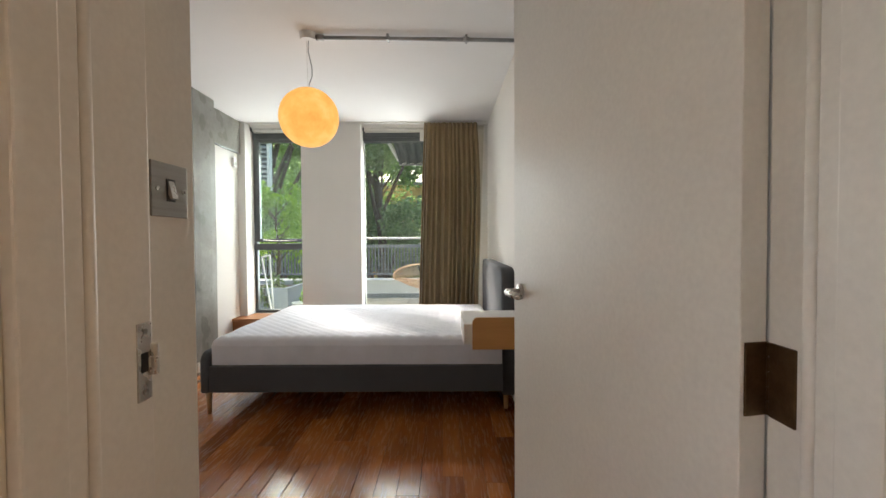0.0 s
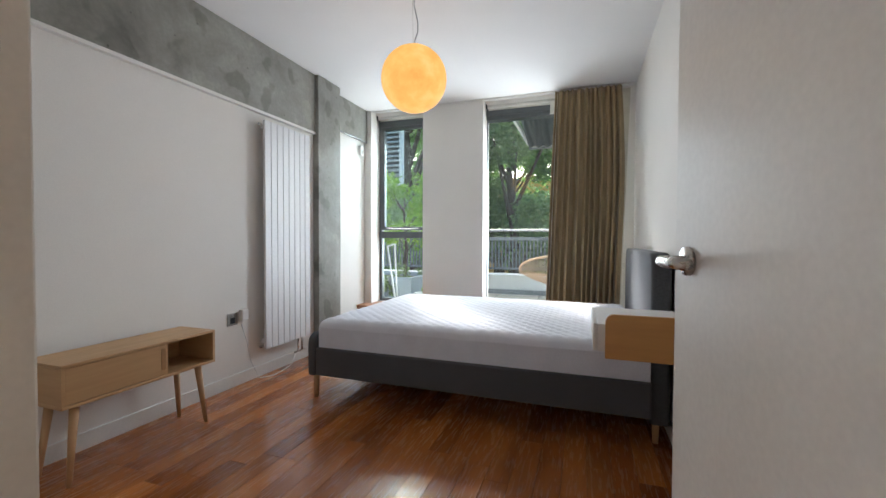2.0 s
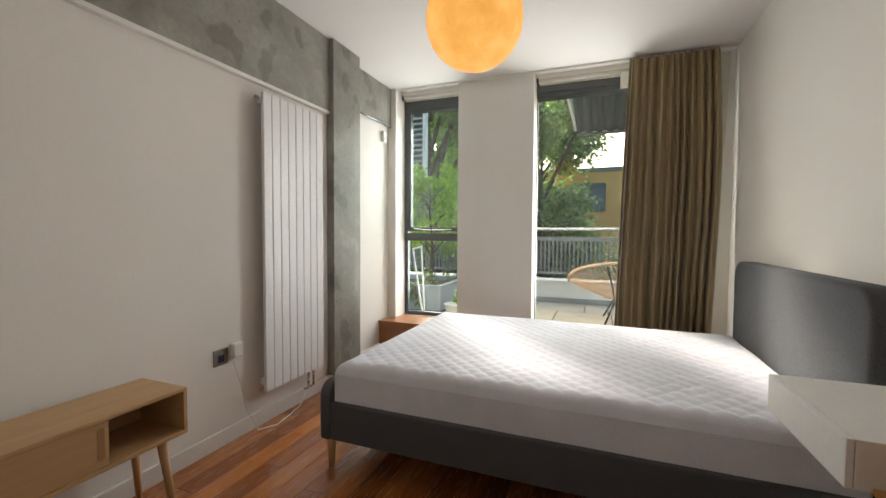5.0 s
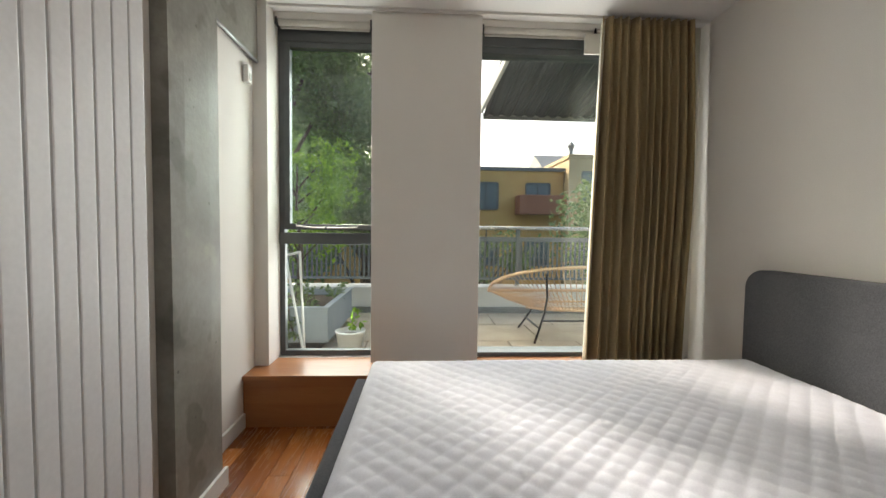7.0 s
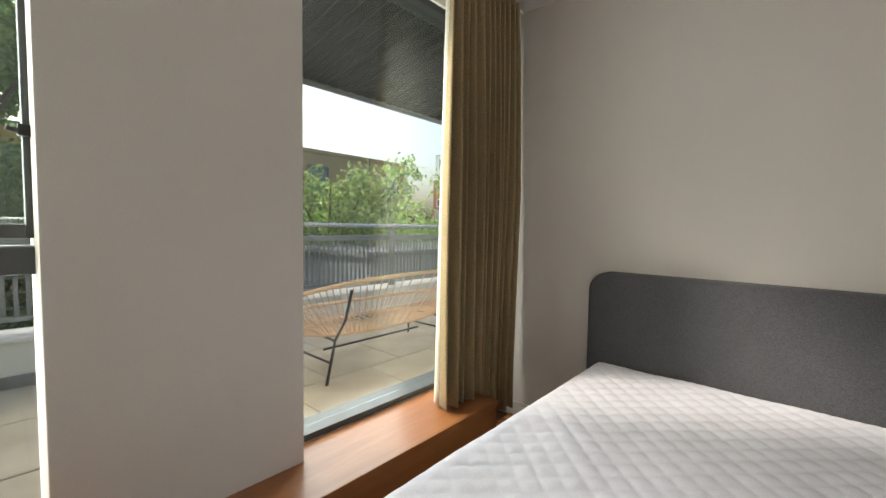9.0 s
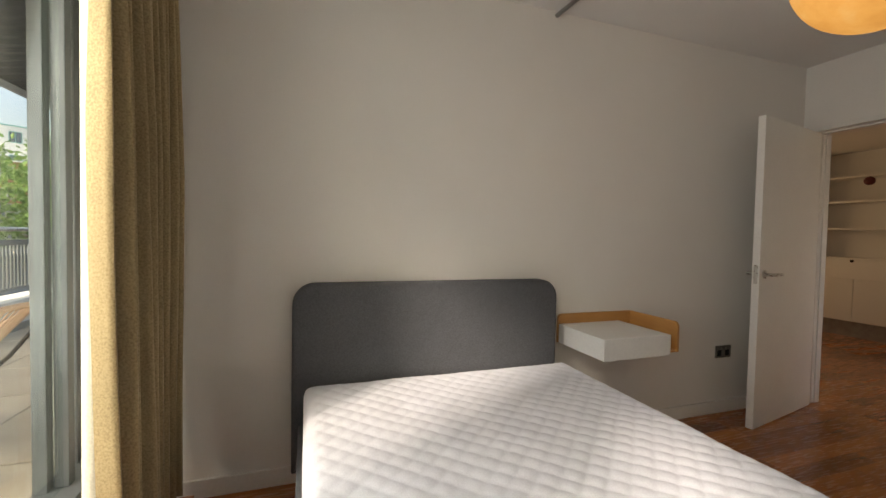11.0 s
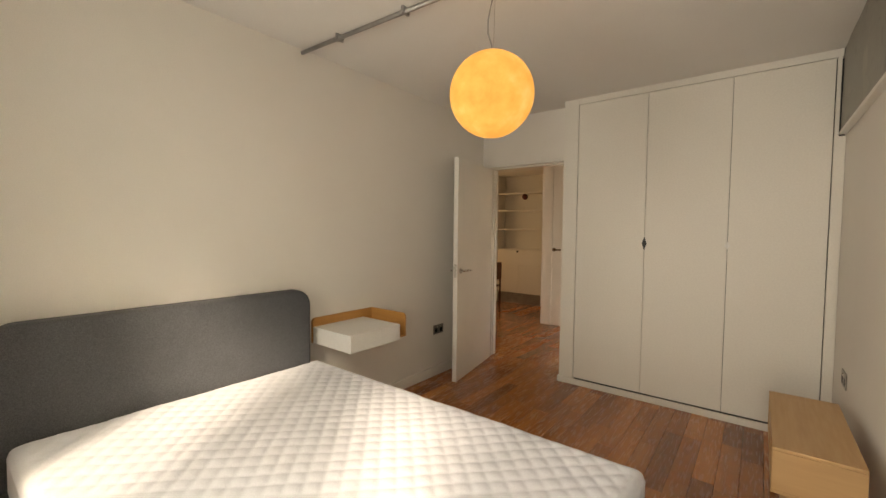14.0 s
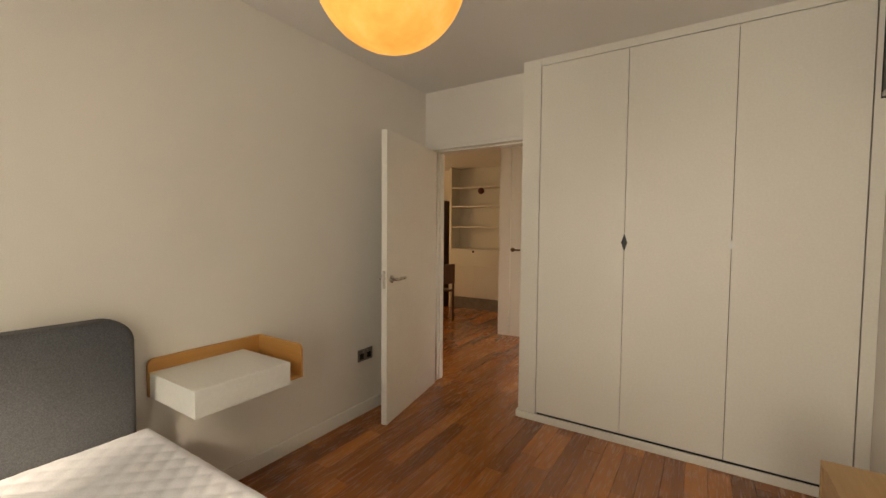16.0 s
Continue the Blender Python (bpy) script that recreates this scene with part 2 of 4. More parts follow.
# outdoors
SLAB = mottled("buff_paving_slab", (0.33, 0.29, 0.23), (0.47, 0.42, 0.34), 0.85, 3, 70, 0.3)
RENDER_W = mottled("white_rendered_upstand", (0.55, 0.55, 0.53), (0.68, 0.68, 0.66), 0.85, 2, 80, 0.2)
RAIL = mottled("grey_painted_steel", (0.16, 0.18, 0.19), (0.24, 0.26, 0.27), 0.45, 6, 120, 0.03, 0.5)
CANOPY = mottled("dark_corrugated_sheet", (0.055, 0.065, 0.07), (0.10, 0.11, 0.115), 0.45, 2, 60, 0.05, 0.4)
PLANTER = mottled("blue_grey_planter", (0.27, 0.31, 0.34), (0.37, 0.41, 0.44), 0.6, 3, 60, 0.08)
SOIL = mottled("potting_soil", (0.035, 0.025, 0.015), (0.08, 0.055, 0.035), 0.95, 20, 90, 0.6)
CORD = weave("peach_woven_cord", (0.52, 0.34, 0.22), (0.68, 0.47, 0.32), 400, 0.0)
BARK = mottled("tree_bark", (0.06, 0.045, 0.03), (0.13, 0.10, 0.075), 0.95, 8, 40, 0.6, 0, (1, 1, 0.2))
LEAF = leafy("mid_green_leaves", (0.09, 0.17, 0.045), (0.25, 0.40, 0.11))
LEAF_BRIGHT = leafy("lime_green_leaves", (0.13, 0.26, 0.02), (0.30, 0.48, 0.05))
LEAF_PALE = leafy("grey_green_leaves", (0.10, 0.16, 0.06), (0.26, 0.34, 0.14))
GROUND = mottled("distant_ground", (0.06, 0.075, 0.045), (0.12, 0.13, 0.09), 0.95, 0.05, 2, 0.2)
YBRICK = mottled("yellow_stock_brick", (0.55, 0.31, 0.11), (0.68, 0.42, 0.17), 0.9, 0.8, 14, 0.2)
# darker, duller brick for the wing
YBRICK2 = mottled("dull_brick", (0.34, 0.24, 0.13), (0.44, 0.32, 0.19), 0.9, 0.8, 14, 0.2)
RBRICK = mottled("red_brick", (0.26, 0.10, 0.06), (0.36, 0.15, 0.09), 0.9, 0.8, 14, 0.2)
PANELS = mottled("grey_cladding", (0.22, 0.24, 0.27), (0.30, 0.32, 0.35), 0.6, 0.6, 8, 0.05)
TEAL = mottled("teal_glass_cladding", (0.20, 0.42, 0.40), (0.30, 0.54, 0.50), 0.2, 0.4, 5, 0.02)
PALEWALL = mottled("pale_rendered_wall", (0.58, 0.60, 0.60), (0.68, 0.70, 0.70), 0.8, 0.4, 6, 0.05)
PANE = plain("distant_window_pane", (0.10, 0.14, 0.17), 0.08)
SLATE = mottled("grey_slate_roof", (0.12, 0.13, 0.14), (0.20, 0.21, 0.22), 0.7, 1.0, 12, 0.1)

# ---- building helpers ----


def mesh_of(name, bm, material, smooth=False):
    me = bpy.data.meshes.new(name)
    bm.to_mesh(me)
    bm.free()
    me.materials.append(material)
    if smooth:
        for p in me.polygons:
            p.use_smooth = True
    return me


def thing(name, label, category, group="", at=(0, 0, 0), kind=""):
    ob = new(name)
    ob.location = at
    ob.empty_display_size = 0.1
    return tagged(ob, label, category, group, kind)


def part(name, bm, material, parent, label="", smooth=False):
    ob = new(name, mesh_of(name, bm, material, smooth))
    ob.parent = parent
    p, off = parent, Vector((0, 0, 0))
    while p is not None:
        off += p.location
        p = p.parent
    ob.data.transform(Matrix.Translation(-off))
    return tagged(ob, label)


def solid(name, bm, material, label="", category="", kind="structure", smooth=False, group=""):
    return tagged(new(name, mesh_of(name, bm, material, smooth)), label, category, group, kind)


def box(x0, x1, y0, y1, z0, z1, bevel=0.0, bm=None, seg=2):
    """A box between two corners with rounded edges, added to bm."""
    b = bmesh.new()
    bmesh.ops.create_cube(b, size=1.0)
    for v in b.verts:
        v.co = Vector(((x0 + x1) / 2 + v.co.x * (x1 - x0), (y0 + y1) / 2 + v.co.y * (y1 - y0), (z0 + z1) / 2 + v.co.z * (z1 - z0)))
    if bevel:
        bmesh.ops.bevel(b, geom=b.edges[:], offset=bevel, segments=seg, affect="EDGES", profile=0.6)
    return join(bm, b)


def join(bm, b):
    if bm is None:
        return b
    me = bpy.data.meshes.new("t")
    b.to_mesh(me)
    b.free()
    bm.from_mesh(me)
    bpy.data.meshes.remove(me)
    return bm


def rod(p, q, r0, r1=None, seg=12, bm=None):
    """A tapered round bar from p to q."""
    p, q = Vector(p), Vector(q)
    b = bmesh.new()
    bmesh.ops.create_cone(b, cap_ends=True, segments=seg, radius1=r0, radius2=r0 if r1 is None else r1, depth=(q - p).length)
    turn = (q - p).to_track_quat("Z", "Y").to_matrix().to_4x4()
    b.transform(Matrix.Translation((p + q) / 2) @ turn)
    return join(bm, b)


def tube(points, r, seg=8, bm=None, closed=False):
    """A round bar bent along a line of points."""
    b = bmesh.new()
    pts = [Vector(p) for p in points]
    rings, n = [], len(pts)
    side = None
    for i, p in enumerate(pts):
        d = (pts[(i + 1) % n if closed else min(i + 1, n - 1)] - pts[(i - 1) % n if closed else max(i - 1, 0)]).normalized()
        if side is None:
            side = d.orthogonal().normalized()
        side = (side - d * side.dot(d)).normalized()
        up = d.cross(side)
        rings.append([b.verts.new(p + (side * math.cos(a) + up * math.sin(a)) * r) for a in (2 * math.pi * k / seg for k in range(seg))])
    for i in range(n if closed else n - 1):
        a, c = rings[i], rings[(i + 1) % n]
        for k in range(seg):
            b.faces.new((a[k], a[(k + 1) % seg], c[(k + 1) % seg], c[k]))
    if not closed:
        b.faces.new(rings[0][::-1]), b.faces.new(rings[-1])
    bmesh.ops.recalc_face_normals(b, faces=b.faces[:])
    return join(bm, b)


def prism(outline, axis, a, c, bevel=0.0, seg=2, bm=None):
    """An outline pushed along an axis from a to c. The outline's pairs are the other two axes in order."""
    b = bmesh.new()
    spot = {"x": lambda u, v, w: (w, u, v), "y": lambda u, v, w: (u, w, v), "z": lambda u, v, w: (u, v, w)}[axis]
    f = b.faces.new([b.verts.new(spot(u, v, a)) for u, v in outline])
    out = bmesh.ops.extrude_face_region(b, geom=[f])
    for v in out["geom"]:
        if isinstance(v, bmesh.types.BMVert):
            v.co = Vector(spot(*[q for q, k in zip(v.co, "xyz") if k != axis], c))
    bmesh.ops.recalc_face_normals(b, faces=b.faces[:])
    if bevel:
        sharp = [e for e in b.edges if len(e.link_faces) == 2 and e.calc_face_angle() > 0.6]
        bmesh.ops.bevel(b, geom=sharp, offset=bevel, segments=seg, affect="EDGES", profile=0.6)
    return join(bm, b)


def rounded(u0, u1, v0, v1, radii, seg=6):
    """A rectangle's outline with a radius for each corner: low-low, high-low, high-high, low-high."""
    pts = []
    for (cu, cv), r, a0 in zip(((u0, v0), (u1, v0), (u1, v1), (u0, v1)), radii, (180, 270, 0, 90)):
        if r <= 0:
            pts.append((cu, cv))
            continue
        ou = cu + r if cu == u0 else cu - r
        ov = cv + r if cv == v0 else cv - r
        pts += [(ou + r * math.cos(radians(a0 + 90 * k / seg)), ov + r * math.sin(radians(a0 + 90 * k / seg))) for k in range(seg + 1)]
    return pts


# ---- the room's shell ----
XR, XL, XB, XP, XC = 1.0, -1.765, -1.735, -1.70, -1.85   # headboard wall, long wall, beam, pillar, recess
H, YD, YW, YF = 2.51, 0.22, 4.345, 4.505                # ceiling, door wall, window wall, window frames
DX0, DX1, DH = 0.06, 0.925, 2.02                       # doorway
WARD_Y, WARD_X = 0.40, 0.04
LEDGE_Z, LEDGE_Y = 0.305, 4.125

floor = solid("floor", box(XC - 0.1, XR, 0.05, YW + 0.1, -0.12, -0.016), GAP, "red-brown hardwood strip floor, glossy", "floor")
ceiling = solid("ceiling", box(-2.0, XR + 0.12, 0.05, 4.65, H, H + 0.15), CEIL, "white painted ceiling", "ceiling")
solid("wall_headboard", box(XR, XR + 0.12, -0.02 + 0.07, 4.65, -0.1, H), WHITE, "plain white painted wall", "wall")
solid("wall_radiator", box(XL - 0.2, XL, 0.05, 3.24, -0.1, 2.0), WHITE, "plain white painted wall", "wall")
solid("wall_recess", box(XC - 0.12, XC, 3.58, 4.5, -0.1, 2.16), WHITE, "plain white painted wall", "wall")
solid("wall_door_side", box(-2.0, DX0 - 0.03, 0.05, YD, -0.1, H), WHITE, "white painted wall", "wall")
solid("wall_door_end", box(DX1 + 0.03, XR, 0.05, YD, -0.1, H), WHITE, "white painted wall", "wall")
solid("wall_over_door", box(DX0 - 0.03, DX1 + 0.03, 0.05, YD, DH + 0.03, H), WHITE, "white painted wall over the doorway", "wall")
# window wall: left jamb, pier, strip over the windows, end by the curtain
solid("wall_window_jamb", box(XC - 0.1, -1.765, 4.30, 4.62, LEDGE_Z, H), WHITE, "white painted window jamb", "wall")
solid("wall_pier", box(-1.146, -0.46, YW, 4.62, LEDGE_Z - 0.3, H, 0.004), WHITE, "white painted pier between the windows", "wall")
solid("wall_window_head", box(-1.765, XR, 4.42, 4.62, 2.47, H), WHITE, "white strip over the windows", "wall")
solid("wall_window_end", box(0.82, XR, 4.42, 4.62, LEDGE_Z, 2.47), WHITE, "white painted wall end", "wall")
solid("wall_under_window", box(XC - 0.1, XR, 4.46, 4.62, -0.1, LEDGE_Z - 0.004), WHITE, "wall under the windows", "wall")


def concrete_member(name, x0, x1, y0, y1, z0, z1, label):
    """Cast concrete with slightly uneven, chipped edges."""
    b = bmesh.new()
    ny, nz = max(2, int((y1 - y0) / 0.08)), max(2, int((z1 - z0) / 0.08))
    grid = {}
    for i in range(ny + 1):
        for k in range(nz + 1):
            y, z = y0 + (y1 - y0) * i / ny, z0 + (z1 - z0) * k / nz
            w = noise.noise(Vector((x1 * 3, y * 4, z * 4))) * 0.003
            edge = i in (0, ny) or k in (0, nz)
            grid[i, k] = b.verts.new((x1 + w - (0.004 if edge else 0), y, z + (noise.noise(Vector((y * 9, z, 3))) * 0.004 if k in (0, nz) else 0)))
    for i in range(ny):
        for k in range(nz):
            b.faces.new((grid[i, k], grid[i + 1, k], grid[i + 1, k + 1], grid[i, k + 1]))
    box(x0, x1 - 0.005, y0 + 0.001, y1 - 0.001, z0 + 0.004, z1, 0, b)
    return solid(name, b, CONCRETE, label, "beam" if z0 > 1 else "pillar")


concrete_member("beam", XL - 0.2, XB, WARD_Y - 0.03, 3.24, 2.0, H, "bare grey concrete beam with chips and stains")
concrete_member("pillar", XC - 0.12, XP, 3.24, 3.58, 0.0, H, "bare grey concrete pillar, blotched")
concrete_member("beam_recess", XC - 0.12, XC + 0.035, 3.58, 4.30, 2.16, H, "bare grey concrete beam beside the window")
solid("trim_beam_strip", box(XL, XB + 0.004, WARD_Y, 3.235, 1.978, 1.999, 0.003), GLOSS_WHITE, "thin white shadow strip under the beam", "trim")
solid("trim_recess_pipe", rod((XC + 0.03, 3.58, 2.15), (XC + 0.03, 4.29, 2.15), 0.011), GALV, "grey conduit under the beam", "trim", smooth=True)


def skirting(name, x0, x1, y0, y1, h=0.085):
    solid(name, box(x0, x1, y0, y1, 0.0, h, 0.003), GLOSS_WHITE, "white painted skirting board", "skirting")


skirting("baseboard_headboard", XR - 0.015, XR, 0.24, 4.459)
skirting("baseboard_radiator", XL, XL + 0.015, WARD_Y + 0.03, 3.24)
skirting("baseboard_pillar", XP, XP + 0.015, 3.225, 3.595)
skirting("baseboard_pillar_side", XL + 0.016, XP, 3.225, 3.239)
solid("window_ledge_end", box(0.478, 0.498, LEDGE_Y + 0.021, 4.459, 0.0, LEDGE_Z - 0.029), LEDGE_WOOD, "hardwood end of the ledge", "ledge")
skirting("baseboard_recess", XC, XC + 0.015, 3.585, LEDGE_Y)

# hardwood ledge under the windows
solid("window_ledge", box(XC, 0.50, LEDGE_Y - 0.008, 4.46, LEDGE_Z - 0.028, LEDGE_Z, 0.004), LEDGE_WOOD, "red-brown hardwood ledge under the windows", "ledge")
solid("window_ledge_front", box(XC + 0.002, 0.498, LEDGE_Y, LEDGE_Y + 0.02, 0.0, LEDGE_Z - 0.029, 0.002), LEDGE_WOOD, "red-brown hardwood front of the ledge", "ledge")

# ---- door lining, doorway ----
lining = thing("door_frame", "cream painted door lining with stop and architrave", "door frame", kind="structure", at=(DX0, YD, 0))
for nm, x0, x1, y0, y1 in (("jamb", DX0 - 0.029, DX0, 0.03, 0.262), ("jamb", DX1, DX1 + 0.029, 0.03, YD + 0.002),
                           ("stop", DX0, DX0 + 0.016, 0.06, 0.112), ("stop", DX1 - 0.016, DX1, 0.06, 0.112),
                           ("stop_step", DX0, DX0 + 0.009, 0.1125, 0.142), ("stop_step", DX1 - 0.009, DX1, 0.1125, 0.142),
                           ("architrave", DX0 - 0.075, DX0 - 0.008, 0.022, 0.048), ("architrave", DX1 + 0.008, DX1 + 0.074, 0.022, 0.048)):
    part(nm, box(x0, x1, y0, y1, 0, DH, 0.003), GLOSS_WHITE, lining)
part("head", box(DX0 - 0.029, DX1 + 0.029, 0.03, YD + 0.002, DH + 0.001, DH + 0.029, 0.002), GLOSS_WHITE, lining)
part("stop", box(DX0 + 0.013, DX1 - 0.013, 0.06, 0.168, DH - 0.013, DH, 0.002), GLOSS_WHITE, lining)
part("architrave", box(DX0 - 0.075, DX1 + 0.074, 0.02, 0.046, DH + 0.012, DH + 0.08, 0.003), GLOSS_WHITE, lining)
for x in (DX0 + 0.004, DX1 - 0.004):
    part("stop_bead", rod((x, 0.152, 0), (x, 0.152, DH - 0.014), 0.0085, seg=16), GLOSS_WHITE, lining, smooth=True)
plate = part("strike_plate", box(DX0 - 0.001, DX0 + 0.0025, 0.230, 0.256, 0.945, 1.055, 0.001), STEEL, lining, "steel strike plate")
# black block on the plate, the hole's inner shade put into its colour
part("latch_hole", box(DX0 - 0.001, DX0 + 0.0033, 0.235, 0.249, 0.985, 1.013, 0.001), BLACK, plate)
part("lip", rod((DX0 + 0.004, 0.259, 0.978), (DX0 + 0.004, 0.259, 1.022), 0.006), STEEL, plate)
for z in (0.957, 1.043):
    part("screw", rod((DX0 + 0.002, 0.243, z), (DX0 + 0.0042, 0.243, z), 0.004), PLATE, plate)

# leaf, standing open
door = thing("door_1", "open white flush door with steel lever handles", "door", kind="structure", at=(DX1, YD + 0.004, 0.0))
LEAF_W, LEAF_T = 0.848, 0.042
lx, ly = 0.766 - DX1, 1.057 - (YD + 0.004)
turn = math.degrees(math.atan2(-lx, ly))


def local_part(name, bm, material, parent, label="", smooth=False):
    ob = new(name, mesh_of(name, bm, material, smooth))
    ob.parent = parent
    return tagged(ob, label)


# built along +y from the hinge; the face towards the wall is x = 0
leaf = local_part("leaf", box(-LEAF_T, 0, 0.0, LEAF_W, 0.006, 2.0, 0.002), GLOSS_WHITE, door, "white painted flush door leaf")
for sx in (-LEAF_T, 0.0):
    s = -1 if sx < 0 else 1
    yy, zz = LEAF_W - 0.06, 1.0
    hb = rod((sx, yy, zz), (sx + s * 0.008, yy, zz), 0.026, seg=24)
    rod((sx + s * 0.008, yy, zz), (sx + s * 0.05, yy, zz), 0.010, seg=16, bm=hb)
    tube([(sx + s * 0.045, yy + 0.004, zz), (sx + s * 0.052, yy - 0.02, zz), (sx + s * 0.052, yy - 0.06, zz), (sx + s * 0.052, yy - 0.115, zz)], 0.0105, 12, hb)
    local_part("handle", hb, STEEL, leaf, "satin steel lever handle on a round rose", True)
latch = local_part("latch_plate", box(-0.032, -0.010, LEAF_W - 0.001, LEAF_W + 0.002, 0.94, 1.06, 0.001), STEEL, leaf)
local_part("latch_bolt", box(-0.028, -0.014, LEAF_W, LEAF_W + 0.009, 0.99, 1.01, 0.002), STEEL, leaf)
for z in (0.22, 0.98, 1.80):
    hg = box(-0.036, -0.001, -0.003, 0.0, z - 0.05, z + 0.05, 0.001)
    for k in range(5):
        rod((0.004, -0.006, z - 0.05 + k * 0.02 + 0.0008), (0.004, -0.006, z - 0.03 + k * 0.02 - 0.0008), 0.008, seg=14, bm=hg)
    local_part("hinge", hg, BRONZE, leaf, "aged bronze butt hinge")
door.rotation_euler = (0, 0, radians(turn))
for z in (0.22, 0.98, 1.80):
    part("hinge_plate", box(DX1 - 0.003, DX1 + 0.001, YD - 0.045, YD - 0.004, z - 0.05, z + 0.05, 0.001), BRONZE, lining, "aged bronze hinge plate")

sw = thing("light_switch", "square brushed nickel light switch on the wardrobe end", "light switch", at=(WARD_X, 0.332, 1.252))
part("plate", box(WARD_X, WARD_X + 0.004, 0.289, 0.375, 1.209, 1.295, 0.0015), PLATE, sw)
part("rocker", prism([(WARD_X + 0.003, 1.237), (WARD_X + 0.012, 1.239), (WARD_X + 0.005, 1.267), (WARD_X + 0.003, 1.267)], "y", 0.325, 0.339), STEEL, sw, "polished rocker")
part("rocker_well", box(WARD_X, WARD_X + 0.0048, 0.322, 0.342, 1.234, 1.270), BLACK, sw)
for y in (0.301, 0.363):
    part("screw", rod((WARD_X + 0.003, y, 1.252), (WARD_X + 0.0055, y, 1.252), 0.004), STEEL, sw)

# ---- fitted wardrobe ----
wardrobe = thing("fitted_wardrobe", "white floor-to-ceiling fitted wardrobe with three flush doors", "wardrobe", at=(-0.85, WARD_Y, 0))
edges = (-0.09, -0.638, -1.182, -1.705)
WT = 2.455
part("end_panel", box(edges[0] + 0.003, WARD_X, YD + 0.001, WARD_Y, 0.0, H - 0.001, 0.003), WARD, wardrobe)
part("top_filler", box(XL + 0.03, edges[0] + 0.002, YD + 0.02, WARD_Y, WT + 0.004, H - 0.001), WARD, wardrobe)
part("side_filler", box(XL + 0.002, edges[3] - 0.004, YD + 0.02, WARD_Y, 0.0, 1.97), WARD, wardrobe)
part("side_filler", box(XB + 0.006, edges[3] - 0.004, YD + 0.02, WARD_Y, 1.971, WT + 0.003), WARD, wardrobe)
# black block behind the doors puts the shade into their gaps
part("carcass", box(XL + 0.003, edges[0], YD + 0.003, WARD_Y - 0.03, 0.0, WT), BLACK, wardrobe, "black carcass, shade at the door gaps put into its colour")
part("plinth", box(XL + 0.02, WARD_X + 0.012, WARD_Y + 0.001, WARD_Y + 0.016, 0.0, 0.05, 0.003), WARD, wardrobe)
part("plinth", box(WARD_X + 0.0005, WARD_X + 0.013, YD + 0.004, WARD_Y, 0.0, 0.05, 0.003), WARD, wardrobe)
for a, c in zip(edges[:-1], edges[1:]):
    part("door", box(c + 0.0015, a - 0.0015, WARD_Y - 0.022, WARD_Y - 0.001, 0.06, WT, 0.0015), WARD, wardrobe)
pull = [(-0.638 + 0.018 * (1 - abs(k - 4) / 4) * s, 1.27 + 0.055 * (1 - k / 4)) for s, ks in ((1, range(9)), (-1, range(7, 0, -1))) for k in ks]
# no hole is cut: a black inlay stands for its shaded inside
part("finger_pull", prism(pull, "y", WARD_Y - 0.004, WARD_Y + 0.0015), BLACK, wardrobe, "leaf-shaped finger hole, its shade put into a black inlay")
part("finger_pull", prism([(u - 0.544, 1.27 + (v - 1.27) * 0.45) for u, v in pull], "y", WARD_Y - 0.004, WARD_Y + 0.0006), LACQUER, wardrobe, "pale closed finger hole")


# ---- windows ----
def sash(win, x0, x1, z0, z1, y, w=0.045, d=0.05):
    for nm, a, b_, c, e in (("stile", x0, x0 + w, z0, z1), ("stile", x1 - w, x1, z0, z1), ("rail", x0 + w, x1 - w, z0, z0 + w), ("rail", x0 + w, x1 - w, z1 - w, z1)):
        part(nm, box(a, b_, y - d / 2, y + d / 2, c, e, 0.003), ALU, win)
    g = part("pane", box(x0 + w - 0.004, x1 - w + 0.004, y - 0.004, y + 0.004, z0 + w - 0.004, z1 - w + 0.004), GLASS, win, "clear glass")
    g.visible_shadow = False


win1 = thing("window_1", "dark grey metal window, opening light over a fixed pane", "window", kind="structure", at=(-1.45, YF, LEDGE_Z))
sash(win1, -1.764, -1.09, LEDGE_Z + 0.002, 1.095, YF + 0.02, 0.034)
sash(win1, -1.764, -1.09, 1.096, 2.468, YF + 0.02, 0.034, 0.06)
sash(win1, -1.728, -1.124, 1.150, 2.36, YF + 0.01, 0.036, 0.055)
part("transom", box(-1.764, -1.09, YF - 0.022, YF + 0.05, 1.055, 1.128, 0.004), ALU, win1)
part("head_bar", box(-1.763, -1.091, YF - 0.02, YF + 0.05, 2.362, 2.468, 0.003), ALU, win1)
stay = tube([(-1.66, YF - 0.04, 1.178), (-1.55, YF - 0.045, 1.165), (-1.36, YF - 0.045, 1.162), (-1.25, YF - 0.042, 1.168)], 0.005, 8)
part("stay", stay, STEEL, win1, "steel window stay")
part("stay_pivot", box(-1.69, -1.645, YF - 0.05, YF - 0.018, 1.165, 1.19, 0.004), ALU, win1)
part("stay_peg", box(-1.46, -1.445, YF - 0.055, YF - 0.018, 1.155, 1.17, 0.003), ALU, win1)
for z in (1.42, 2.16):
    hb = box(-1.17, -1.125, YF - 0.05, YF - 0.02, z - 0.012, z + 0.018, 0.005)
    rod((-1.165, YF - 0.04, z), (-1.19, YF - 0.05, z + 0.004), 0.008, 0.006, 10, hb)
    part("catch", hb, BLACK, win1, "dark window catch")

